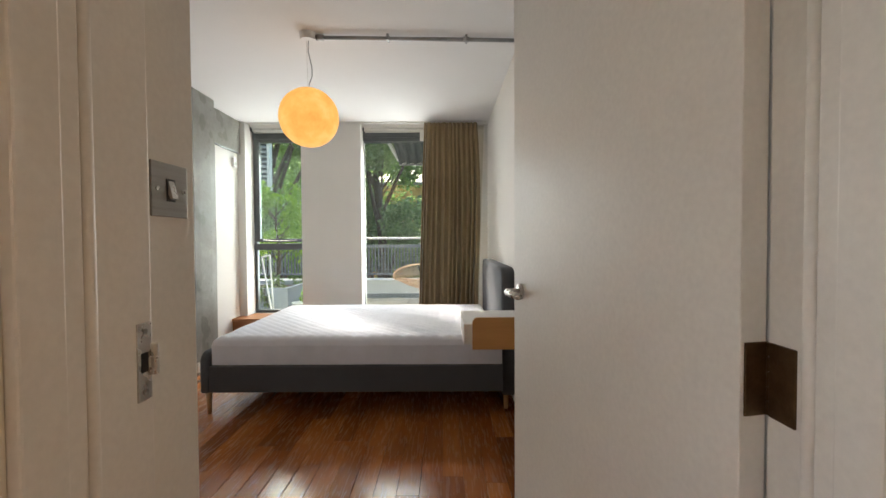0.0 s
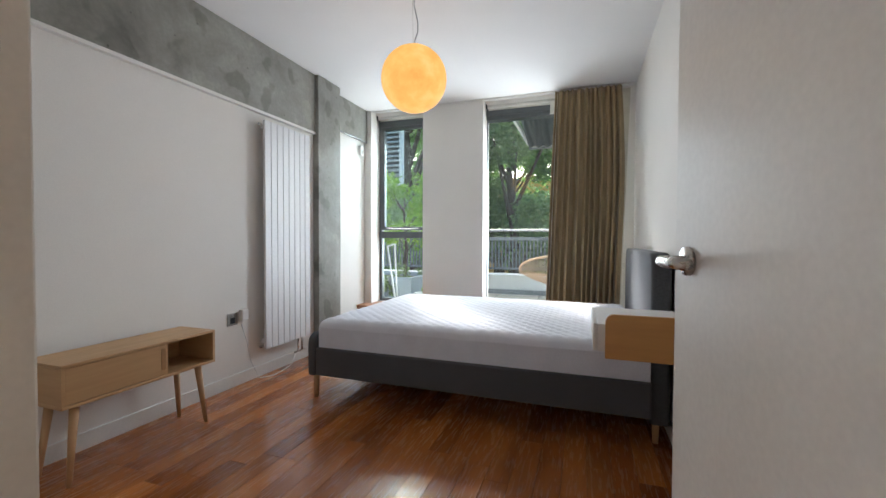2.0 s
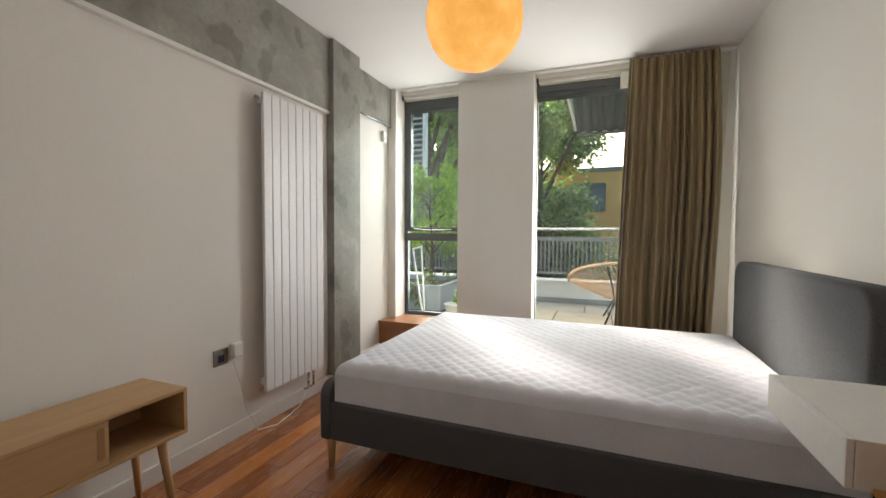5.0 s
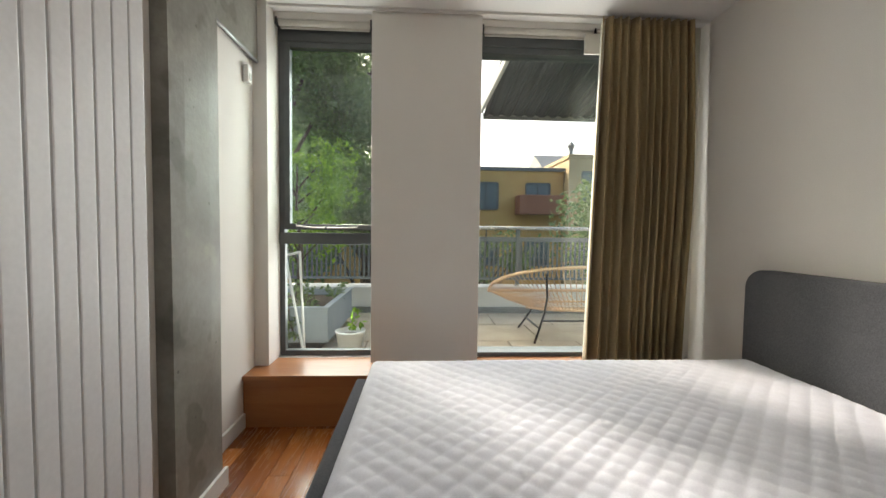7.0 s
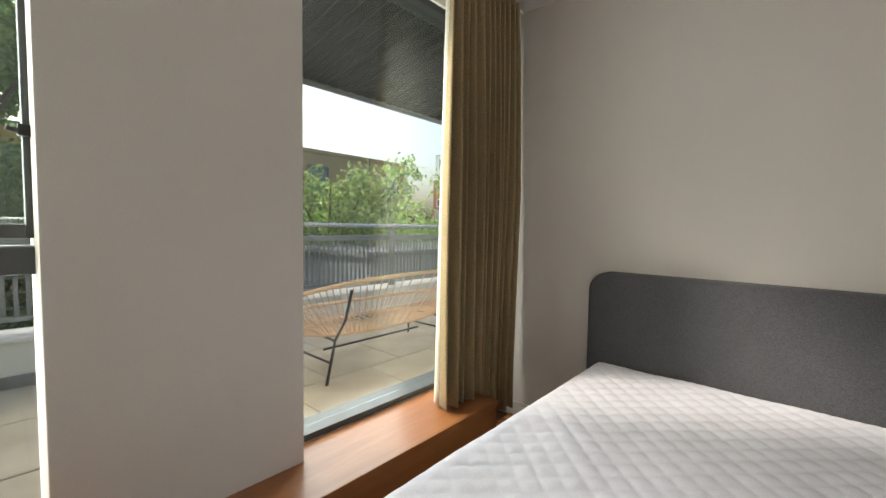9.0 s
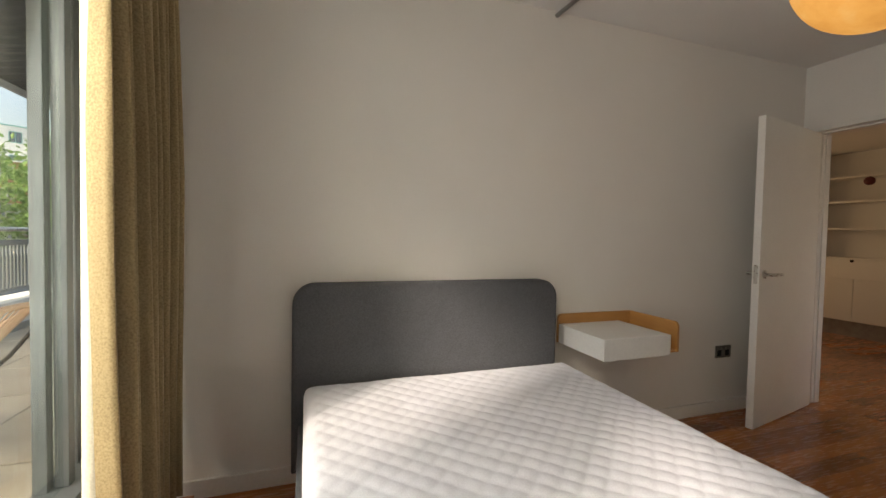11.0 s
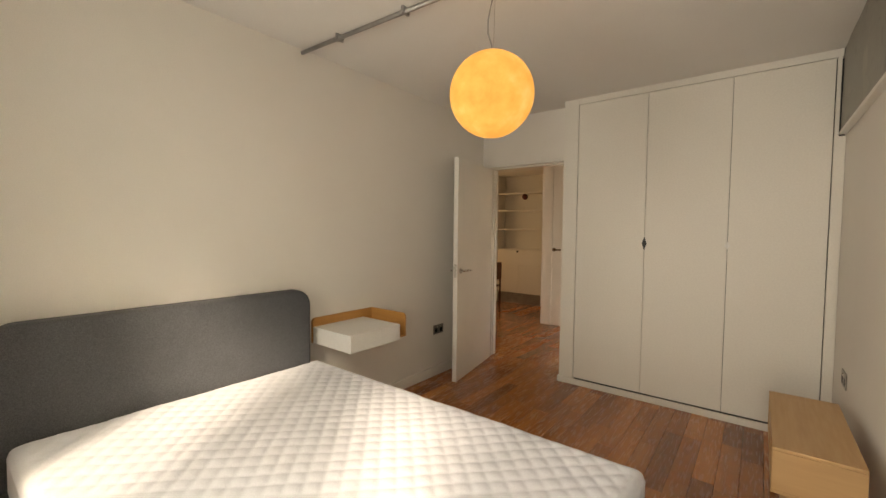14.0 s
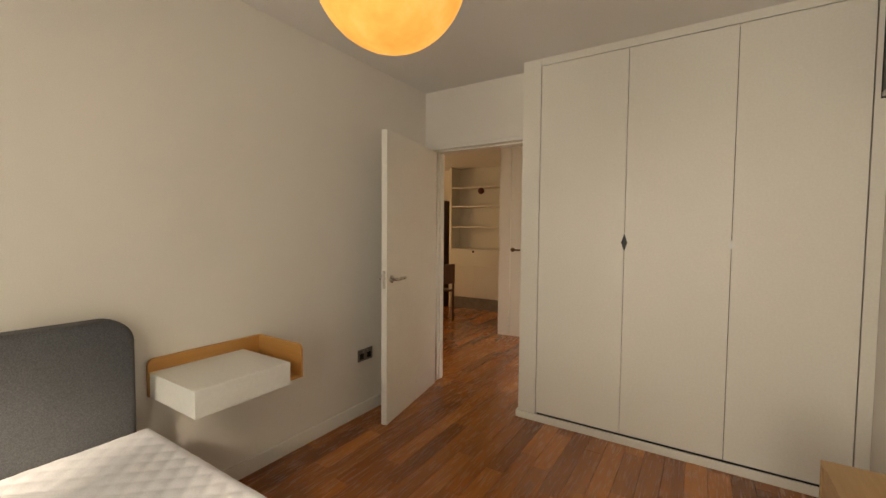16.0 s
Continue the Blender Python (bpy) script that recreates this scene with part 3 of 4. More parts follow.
win2 = thing("window_2", "tall dark grey sliding glass door to the terrace", "window", kind="structure", at=(0.2, YF, LEDGE_Z))
for x0, x1 in ((-0.462, 0.66), (0.62, 0.818)):
    yy = YF + (0.03 if x0 < 0 else 0.075)
    part("stile", box(x1 - 0.04, x1, yy - 0.02, yy + 0.02, LEDGE_Z + 0.03, 2.36, 0.003), ALU, win2)
    part("stile", box(x0 - 0.03, x0 + 0.008, yy - 0.02, yy + 0.02, LEDGE_Z + 0.03, 2.36, 0.003), ALU, win2)
    g = part("pane", box(x0 + 0.009, x1 - 0.041, yy - 0.005, yy + 0.005, LEDGE_Z + 0.03, 2.36), GLASS, win2, "clear glass")
    g.visible_shadow = False
part("track", box(-0.459, 0.819, YF - 0.04, YF + 0.1, LEDGE_Z + 0.001, LEDGE_Z + 0.029, 0.003), ALU, win2)
part("head_bar", box(-0.459, 0.819, YF - 0.02, YF + 0.1, 2.33, 2.468, 0.004), ALU, win2)
part("head_channel", box(-0.459, 0.819, YF - 0.035, YF - 0.021, 2.37, 2.43, 0.003), ALU, win2)


def roller_blind(x0, x1, y, z, drop):
    t = thing("roller_blind", "pale rolled-up roller blind over the window", "blind", "roller blinds", (x0, y, z))
    part("roll", rod((x0 + 0.02, y, z), (x1 - 0.02, y, z), 0.021, seg=20), BLIND, t, smooth=True)
    part("cloth", box(x0 + 0.025, x1 - 0.025, y + 0.017, y + 0.019, z - drop, z), BLIND, t)
    part("bottom_bar", box(x0 + 0.025, x1 - 0.025, y + 0.012, y + 0.022, z - drop - 0.012, z - drop, 0.003), BLIND, t)
    for x in (x0 + 0.002, x1 - 0.016):
        part("bracket", box(x, x + 0.014, y - 0.022, y + 0.03, z - 0.02, z + 0.028, 0.004), BLACK, t)


roller_blind(-1.76, -1.15, 4.44, 2.455, 0.02)
roller_blind(-0.455, 0.30, 4.44, 2.455, 0.02)
bk = thing("blind_box", "small cream housing at the end of the blind", "blind", at=(0.28, 4.42, 2.36))
part("housing", box(0.215, 0.45, 4.40, 4.418, 2.31, 2.44, 0.003), BLIND, bk)

# ---- curtain on its rail ----
cr = thing("curtain_rail", "slim white curtain rail along the window wall", "curtain rail", at=(-0.4, 4.33, H))
part("rail", box(XC + 0.04, XR - 0.01, 4.322, 4.338, H - 0.016, H, 0.002), GLOSS_WHITE, cr)


def curtain():
    t = thing("curtain", "long olive-beige pleated curtain drawn back beside the headboard", "curtain", at=(0.6, 4.3, LEDGE_Z))
    nx, nz = 150, 36
    b = bmesh.new()
    rows = []
    rng = random.Random(4)
    ph = [rng.uniform(-0.5, 0.5) for _ in range(12)]
    for k in range(nz + 1):
        v = k / nz
        row = []
        for i in range(nx + 1):
            u = i / nx
            foot = LEDGE_Z + 0.012 if u < 0.42 else LEDGE_Z + 0.012 - 0.2 * min(1, (u - 0.42) / 0.08)
            z = 2.485 - (2.485 - foot) * v
            w0 = 0.245 + 0.03 * (1 - v) - 0.035 * v
            w1 = 0.872 + 0.02 * v + 0.02 * math.sin(v * 5)
            x = w0 + (w1 - w0) * u
            uu = u + 0.022 * math.sin(u * 8.0 + 1.0) + 0.014 * math.sin(u * 19.0 + 2.0 + v * 0.7)
            fold = math.sin(uu * 2 * math.pi * 11.5 + ph[int(u * 11)] * 0.5 + 0.8 * math.sin(v * 2.2 + u * 4))
            amp = 0.020 + 0.030 * min(1, v * 2.2) * (0.7 + 0.5 * math.sin(u * 21 + 1))
            y = 4.285 - amp * fold - 0.05 * v * (0.4 + 0.6 * math.sin(u * 5.0 + 0.5)) + 0.006 * math.sin(u * 160) * max(0, 1 - v * 9)
            x += 0.007 * math.cos(uu * 2 * math.pi * 11.5 + 1.0) * min(1, v * 3)
            row.append(b.verts.new((x, y, z + 0.006 * math.sin(u * 50) * (v > 0.99))))
        rows.append(row)
    for k in range(nz):
        for i in range(nx):
            b.faces.new((rows[k][i], rows[k][i + 1], rows[k + 1][i + 1], rows[k + 1][i]))
    cl = part("cloth", b, CURTAIN, t, smooth=True)
    m = cl.modifiers.new("thick", "SOLIDIFY")
    m.thickness, m.offset = 0.004, 0
    # the lining turns round the leading edge towards the glass
    b = bmesh.new()
    rows = []
    for k in range(nz + 1):
        v = k / nz
        z = 2.47 - (2.47 - LEDGE_Z - 0.02) * v
        x0 = 0.25 + 0.03 * (1 - v) - 0.04 * v
        rows.append([b.verts.new((x0 + d, 4.30 + e - 0.02 * v, z)) for d, e in ((0.014, -0.012), (0.006, 0.008), (0.008, 0.03), (0.05, 0.045), (0.3, 0.05), (0.67, 0.05))])
    for k in range(nz):
        for i in range(5):
            b.faces.new((rows[k][i], rows[k][i + 1], rows[k + 1][i + 1], rows[k + 1][i]))
    ln = part("lining", b, LINING, t, "cream lining", True)
    m = ln.modifiers.new("thick", "SOLIDIFY")
    m.thickness = 0.003


curtain()

# ---- radiator ----
rad = thing("radiator", "tall white vertical panel radiator beside the pillar", "radiator", at=(XL, 2.8, 0.2))
RY0, RY1, RZ0, RZ1 = 2.565, 3.085, 0.212, 1.922
pw = (RY1 - RY0) / 8
for k in range(8):
    part("column", box(-1.703, -1.682, RY0 + k * pw + 0.0025, RY0 + (k + 1) * pw - 0.0025, RZ0, RZ1, 0.005), RAD, rad)
for z in (RZ0 + 0.04, RZ1 - 0.06):
    part("header", box(-1.735, -1.7035, RY0 + 0.01, RY1 - 0.01, z, z + 0.035, 0.004), RAD, rad)
    for y in (RY0 + 0.08, RY1 - 0.1):
        part("bracket", box(XL, -1.7355, y, y + 0.03, z, z + 0.03, 0.002), RAD, rad)
for z in (RZ0 + 0.02, RZ1 - 0.03):
    part("valve", rod((-1.72, RY0 + 0.01, z), (-1.72, RY0 - 0.018, z), 0.010), STEEL, rad, "chrome bleed plug", True)
for y in (RY1 - 0.12, RY1 - 0.07):
    part("pipe_elbow", tube([(-1.715, y, RZ0 + 0.03), (-1.715, y, RZ0 - 0.04), (-1.715, y, 0.10), (-1.735, y, 0.085), (XL + 0.015, y, 0.085)], 0.0085, 10), STEEL, rad, "chrome pipe tail", True)
cable = thing("cable", "thin white cable trailing along the skirting", "cable", at=(-1.72, 2.7, 0.01))
part("wire", tube([(XL + 0.02, 2.40, 0.43), (-1.738, 2.44, 0.3), (-1.733, 2.47, 0.15), (-1.70, 2.52, 0.012), (-1.66, 2.62, 0.006), (-1.68, 2.75, 0.006), (-1.71, 2.88, 0.012), (-1.715, 2.93, 0.08)], 0.003, 8), PLASTIC, cable, smooth=True)


def socket(wall_x, y, z, w, face, plug):
    """A nickel socket outlet on a wall that faces along x."""
    t = thing("wall_socket", "brushed nickel wall socket with dark inserts", "socket", "sockets", (wall_x, y, z))
    s = face
    xs = sorted((wall_x, wall_x + s * 0.006))
    part("plate", box(xs[0], xs[1], y - w / 2, y + w / 2, z - 0.043, z + 0.043, 0.0015), PLATE, t)
    for k in ((-0.25, 0.25) if w > 0.1 else (0.0,)):
        xi = sorted((wall_x, wall_x + s * 0.0072))
        part("insert", box(xi[0], xi[1], y + k * w - 0.019, y + k * w + 0.019, z - 0.028, z + 0.012, 0.001), BLACK, t)
        xi = sorted((wall_x, wall_x + s * 0.010))
        part("rocker", box(xi[0], xi[1], y + k * w * 0.55 - 0.006, y + k * w * 0.55 + 0.006, z + 0.015, z + 0.032, 0.001), STEEL, t)
    return t


socket(XL, 2.335, 0.475, 0.088, 1, False)
socket(XR, 0.97, 0.43, 0.147, -1, False)
socket(XL, 0.80, 0.55, 0.147, 1, False)
adp = thing("plug_adaptor", "white plug-in adaptor beside the socket", "adaptor", at=(XL, 2.42, 0.5))
part("body", box(XL, XL + 0.04, 2.39, 2.45, 0.455, 0.535, 0.01), PLASTIC, adp)
sen = thing("alarm_sensor", "small white alarm sensor under the beam", "sensor", at=(XC, 4.2, 2.03))
part("body", box(XC, XC + 0.035, 4.16, 4.215, 1.985, 2.085, 0.008), PLASTIC, sen)
part("lens", box(XC + 0.034, XC + 0.037, 4.175, 4.2, 2.0, 2.04, 0.002), PLATE, sen)

# ---- low bench unit ----
TX0, TX1, TY0, TY1, TZ0, TZ1 = -1.700, -1.432, 1.180, 1.904, 0.336, 0.520
tv = thing("tv_bench", "small pale oak bench with a sliding door and an open bay", "tv bench", at=(-1.57, 1.55, 0))
part("top", box(TX0, TX1, TY0, TY1, TZ1 - 0.014, TZ1, 0.003), OAK, tv)
part("bottom", box(TX0, TX1, TY0, TY1, TZ0, TZ0 + 0.014, 0.003), OAK, tv)
for y in (TY0, TY1 - 0.014):
    part("side", box(TX0, TX1 - 0.001, y, y + 0.014, TZ0 + 0.0145, TZ1 - 0.0145, 0.001), OAK_X, tv)
part("divider", box(TX0 + 0.01, TX1 - 0.03, 1.60, 1.612, TZ0 + 0.0145, TZ1 - 0.0145), OAK_X, tv)
part("back", box(TX0 + 0.002, TX0 + 0.008, TY0 + 0.015, TY1 - 0.015, TZ0 + 0.0145, TZ1 - 0.0145), OAK, tv)
sd = part("sliding_door", box(TX1 - 0.018, TX1 - 0.006, TY0 + 0.016, 1.63, TZ0 + 0.016, TZ1 - 0.016, 0.002), OAK, tv)
part("grip", prism(rounded(1.595, 1.617, TZ0 + 0.04, TZ1 - 0.035, (0.01,) * 4), "x", TX1 - 0.007, TX1 - 0.0045), OAK_SHADED, sd, "finger grip, its recess shade put into darker oak")
for x, dx in ((TX0 + 0.05, -0.02), (TX1 - 0.05, 0.02)):
    for y, dy in ((TY0 + 0.07, -0.035), (TY1 - 0.07, 0.03)):
        part("leg", rod((x + dx, y + dy, 0), (x, y, TZ0 - 0.018), 0.010, 0.018, 14), OAK_LEG, tv, smooth=True)
part("apron", box(TX1 - 0.075, TX1 - 0.055, TY0 + 0.05, TY1 - 0.05, TZ0 - 0.02, TZ0 - 0.0005, 0.002), OAK_SHADED, tv)
part("apron", box(TX0 + 0.035, TX0 + 0.055, TY0 + 0.05, TY1 - 0.05, TZ0 - 0.02, TZ0 - 0.0005, 0.002), OAK_SHADED, tv)

# ---- bed ----
BX0, BX1, BY0, BY1 = -1.085, 0.875, 2.365, 3.775
bed = thing("bed", "double bed with dark grey upholstered frame and curved headboard", "bed", at=(-0.1, 3.07, 0))
hbm = prism(rounded(2.425, 3.82, 0.10, 0.975, (0.01, 0.01, 0.10, 0.10), 8), "x", 0.878, 0.972, 0.022, 4)
part("headboard", hbm, GREY_CLOTH, bed, "dark grey fabric headboard with rounded corners", True)
part("footboard", prism(rounded(BY0 - 0.02, BY1 + 0.02, 0.15, 0.425, (0.02, 0.02, 0.07, 0.07), 6), "x", BX0 - 0.055, BX0, 0.014, 3), GREY_CLOTH, bed, "", True)
for y in (BY0 - 0.015, BY1 - 0.03):
    part("side_rail", box(BX0 + 0.001, 0.877, y, y + 0.045, 0.155, 0.335, 0.012, None, 3), GREY_CLOTH, bed)
part("slat_base", box(BX0 + 0.02, 0.86, BY0 + 0.04, BY1 - 0.04, 0.24, 0.262), OAK_SHADED, bed)
for x, y, s in ((BX0 - 0.022, BY0 + 0.03, 1), (BX0 - 0.022, BY1 - 0.03, 1), (0.91, BY0 + 0.09, 1), (0.91, BY1 - 0.06, 1)):
    part("leg", rod((x, y, 0), (x, y, 0.158), 0.014, 0.021, 16), OAK_LEG, bed, smooth=True)


def mattress():
    """A mattress in a quilted white cover: the diamonds are real relief."""
    t = thing("mattress", "white mattress in a diamond-quilted protector, bare", "mattress", at=(-0.1, 3.07, 0.265))
    x0, x1, y0, y1, z0, z1 = BX0 + 0.012, 0.874, BY0 + 0.008, BY1 - 0.008, 0.264, 0.522
    nx, ny = 230, 170
    b = bmesh.new()
    g = {}
    for i in range(nx + 1):
        for j in range(ny + 1):
            u, v = i / nx, j / ny
            x, y = x0 + (x1 - x0) * u, y0 + (y1 - y0) * v
            e = min(x - x0, x1 - x, y - y0, y1 - y)
            c = 0.055
            drop = 0 if e >= c else c - math.sqrt(max(0, c * c - (c - e) ** 2))
            p, q = (x + y) / 0.085, (x - y) / 0.085
            puff = (abs(math.sin(math.pi * p)) * abs(math.sin(math.pi * q))) ** 0.45
            fade = min(1, max(0, (e - 0.012) / 0.05))
            z = z1 - drop + 0.0075 * puff * fade + 0.004 * noise.noise(Vector((x * 5, y * 5, 0))) - 0.004
            g[i, j] = b.verts.new((x, y, z))
    for i in range(nx):
        for j in range(ny):
            b.faces.new((g[i, j], g[i + 1, j], g[i + 1, j + 1], g[i, j + 1]))
    rim = [g[i, 0] for i in range(nx + 1)] + [g[nx, j] for j in range(1, ny + 1)] + [g[i, ny] for i in range(nx - 1, -1, -1)] + [g[0, j] for j in range(ny - 1, 0, -1)]
    top, edge = b, [v.co.copy() for v in rim]
    b = bmesh.new()
    rim = [b.verts.new(c) for c in edge]
    last = rim
    for k in range(1, 9):
        zz = (z1 - 0.055) + (z0 - z1 + 0.055) * k / 8
        ring = []
        for w, v in enumerate(rim):
            bul = 0.004 * noise.noise(Vector((v.co.x * 4, v.co.y * 4, zz * 9))) - (0.012 if k == 8 else 0)
            d = Vector((v.co.x - (x0 + x1) / 2, v.co.y - (y0 + y1) / 2, 0)).normalized()
            ring.append(b.verts.new((v.co.x + d.x * bul, v.co.y + d.y * bul, zz)))
        for w in range(len(rim)):
            n = (w + 1) % len(rim)
            b.faces.new((last[w], ring[w], ring[n], last[n]))
        last = ring
    b.faces.new(last)
    bmesh.ops.recalc_face_normals(b, faces=b.faces[:])
    bmesh.ops.recalc_face_normals(top, faces=top.faces[:])
    part("quilted_top", top, SHEET, t, "diamond-quilted white top", True)
    part("side_band", b, SHEET, t, "plain white sides", True)


mattress()

# ---- floating bedside shelf ----
ns = thing("bedside_shelf", "wall-mounted bedside shelf, oak surround with a white drawer", "bedside shelf", at=(XR, 2.05, 0.6))
NY0, NY1, NX0, NZ0, NZ1 = 1.80, 2.345, 0.635, 0.588, 0.757
part("side_panel", prism(rounded(NX0, XR - 0.001, NZ0, NZ1, (0.004, 0, 0, 0.03), 6), "y", NY0, NY0 + 0.016, 0.0015), OAK_HONEY, ns, "honey oak end panel with a rounded corner")
part("back_panel", prism(rounded(NY0 + 0.0165, NY1, NZ0, NZ1, (0, 0.004, 0.03, 0), 6), "x", XR - 0.017, XR - 0.001, 0.0015), wood("honey_oak_long", (0.46, 0.22, 0.065), (0.60, 0.31, 0.10), 0.4, "Y", 0.7, False), ns)
part("base", box(NX0 + 0.004, XR - 0.018, NY0 + 0.0165, 1.9, NZ0, NZ0 + 0.014, 0.001), OAK_HONEY, ns)
dr = part("drawer_box", box(NX0 - 0.025, XR - 0.018, 1.905, NY1 - 0.005, NZ0 + 0.001, 0.70, 0.002), LACQUER, ns, "white lacquered drawer")
part("drawer_front", box(NX0 - 0.041, NX0 - 0.0265, 1.905, NY1 - 0.005, NZ0 + 0.001, 0.70, 0.002), LACQUER, dr)

# ---- pendant lamp, conduit ----
GX, GY, GZ, GR = -0.388, 2.342, 1.968, 0.189
lamp = thing("pendant_lamp", "glowing amber moon-like globe pendant on a grey cord", "pendant lamp", at=(GX, GY, H))
b = bmesh.new()
bmesh.ops.create_icosphere(b, subdivisions=5, radius=GR)
for v in b.verts:
    v.co *= 1 + 0.007 * noise.noise(v.co * 9) + 0.005 * noise.noise(v.co * 22)
    v.co += Vector((GX, GY, GZ))
part("globe", b, GLOBE, lamp, "glowing amber globe with a cratered skin", True)
part("canopy", rod((GX, GY, H - 0.045), (GX, GY, H), 0.05, 0.055, 28), PLASTIC, lamp, "white ceiling rose")
part("cord", tube([(GX, GY, H - 0.045), (GX - 0.004, GY + 0.006, 2.40), (GX + 0.018, GY + 0.01, 2.30), (GX + 0.02, GY + 0.006, 2.24), (GX + 0.004, GY, 2.19), (GX, GY, GZ + GR)], 0.003, 8), GALV, lamp, smooth=True)
part("wire", tube([(GX - 0.012, GY, H - 0.045), (GX - 0.006, GY, GZ + GR)], 0.0012, 6), STEEL, lamp, "thin steel suspension wire")
con = thing("conduit", "galvanised conduit running along the ceiling to the lamp", "conduit", at=(0.3, 2.38, H))
part("pipe", rod((GX + 0.05, 2.345, 2.488), (XR - 0.001, 2.402, 2.488), 0.0125, seg=14), GALV, con, smooth=True)
part("coupling", rod((0.62, 2.383, 2.488), (0.66, 2.385, 2.488), 0.017, seg=14), GALV, con, smooth=True)
part("end_fitting", rod((GX + 0.051, 2.345, 2.488), (GX + 0.10, 2.347, 2.488), 0.019, seg=14), GALV, con, smooth=True)
part("saddle", box(0.634, 0.648, 2.36, 2.41, 2.470, H, 0.002), GALV, con)
part("saddle", box(0.12, 0.134, 2.34, 2.39, 2.472, H, 0.002), GALV, con)

# ---- hall and living room beyond the doorway ----
HH = 2.42
solid("floor_hall", box(-1.4, 4.2, -3.3, 0.05, -0.12, -0.016), GAP, "hardwood floor of the hall", "floor")
solid("ceiling_hall", box(-1.4, 4.32, -3.3, 0.049, HH, HH + 0.12), CEIL, "white ceiling of the hall", "ceiling")
solid("wall_hall_door", box(-1.4, 0.34, -1.80, -1.68, -0.1, HH), WHITE, "white hall wall", "wall")
solid("wall_hall_corner", box(1.04, 1.16, -3.18, -1.66, -0.1, HH), WHITE, "white hall wall corner", "wall")
# the opening in this end wall is made up for the hall fill lamp
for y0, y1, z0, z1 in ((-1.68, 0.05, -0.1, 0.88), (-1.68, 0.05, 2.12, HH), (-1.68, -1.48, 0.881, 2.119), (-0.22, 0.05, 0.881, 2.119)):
    solid("wall_hall_end", box(-1.4, -1.28, y0, y1, z0, z1), WHITE, "white hall wall round an opening added for the fill lamp", "wall")
solid("wall_living_back", box(1.04, 4.2, -3.30, -3.18, -0.1, HH), WHITE, "white living room wall", "wall")
solid("wall_living_front", box(XR + 0.12, 4.2, -0.02, 0.049, -0.1, HH), WHITE, "white living room wall", "wall")
# blank wall behind the added living room fill lamp
solid("wall_living_end", box(4.2, 4.32, -3.30, 0.049, -0.1, HH), WHITE, "white living room wall", "wall")

hd = thing("door_2", "tall closed white flush door with a lever handle", "door", kind="structure", at=(0.75, -1.7, 0))
part("leaf", box(0.40, 1.00, -1.70, -1.66, 0.005, HH - 0.012, 0.002), GLOSS_WHITE, hd)
hb = rod((0.97, -1.66, 1.10), (0.97, -1.652, 1.10), 0.026, seg=20)
tube([(0.97, -1.652, 1.10), (0.97, -1.61, 1.10), (0.955, -1.605, 1.10), (0.85, -1.605, 1.10)], 0.010, 10, hb)
part("handle", hb, BRONZE, hd, "dark lever handle", True)
for x0, x1 in ((0.341, 0.398), (1.002, 1.039)):
    part("jamb", box(x0, x1, -1.70, -1.655, 0, HH - 0.002, 0.003), GLOSS_WHITE, hd)

sh = thing("shelf_unit", "tall cream built-in shelving with drawers and cupboards below", "shelving", at=(2.3, -3.0, 0))
SX0, SX1, SYB, SYF = 1.72, 2.63, -3.179, -2.88
for x in (SX0 - 0.04, SX1):
    part("side", box(x, x + 0.04, SYB, SYF, 0, HH - 0.001, 0.002), WARD, sh)
part("back", box(SX0 + 0.001, SX1 - 0.001, SYB, SYB + 0.012, 0.2, HH - 0.001), WARD, sh)
for z in (1.41, 1.76, 2.08):
    part("shelf", box(SX0 + 0.001, SX1 - 0.001, SYB + 0.013, SYF - 0.02, z - 0.025, z, 0.002), WARD, sh)
part("worktop", box(SX0 + 0.001, SX1 - 0.001, SYB + 0.013, SYF - 0.002, 1.0, 1.025, 0.002), WARD, sh)
df = part("drawer_front", box(SX0 + 0.003, SX1 - 0.003, SYF - 0.03, SYF - 0.008, 0.75, 0.996, 0.002), WARD, sh)
part("finger_pull", rod((2.20, SYF - 0.009, 0.985), (2.20, SYF - 0.006, 0.985), 0.022), BLACK, df)
for a, c in ((SX0 + 0.003, 2.173), (2.177, SX1 - 0.003)):
    part("cupboard_door", box(a, c, SYF - 0.03, SYF - 0.008, 0.205, 0.746, 0.002), WARD, sh)
part("plinth", box(SX0 + 0.001, SX1 - 0.001, SYF - 0.10, SYF - 0.06, 0.0, 0.2, 0.002), GALV, sh)
bl = thing("dark_ball", "small dark red ball hanging before the shelves", "ornament", at=(2.09, -2.95, 1.96))
b = bmesh.new()
bmesh.ops.create_uvsphere(b, u_segments=18, v_segments=12, radius=0.055)
b.transform(Matrix.Translation((2.09, -2.94, 2.0)))
rod((2.09, -2.94, 2.05), (2.09, -2.94, 2.056), 0.01, bm=b)
part("ball", b, plain("dark_red_gloss", (0.10, 0.02, 0.02), 0.35), bl, smooth=True)
part("hook", tube([(2.09, -2.94, 2.05), (2.09, -2.93, 2.09), (2.09, -2.92, 2.081)], 0.002, 6), STEEL, bl)

cab = thing("dark_cabinet", "dark brown tall cupboard by the far wall", "cupboard", at=(3.1, -3.0, 0))
part("body", box(2.79, 3.4, -3.178, -2.86, 0, 1.86, 0.004), DARKWOOD, cab)
part("door", box(2.795, 3.395, -2.859, -2.84, 0.62, 1.85, 0.003), plain("smoked_oven_glass", (0.03, 0.022, 0.018), 0.15), cab)
part("drawer", box(2.795, 3.395, -2.859, -2.84, 0.05, 0.61, 0.003), WARD, cab)


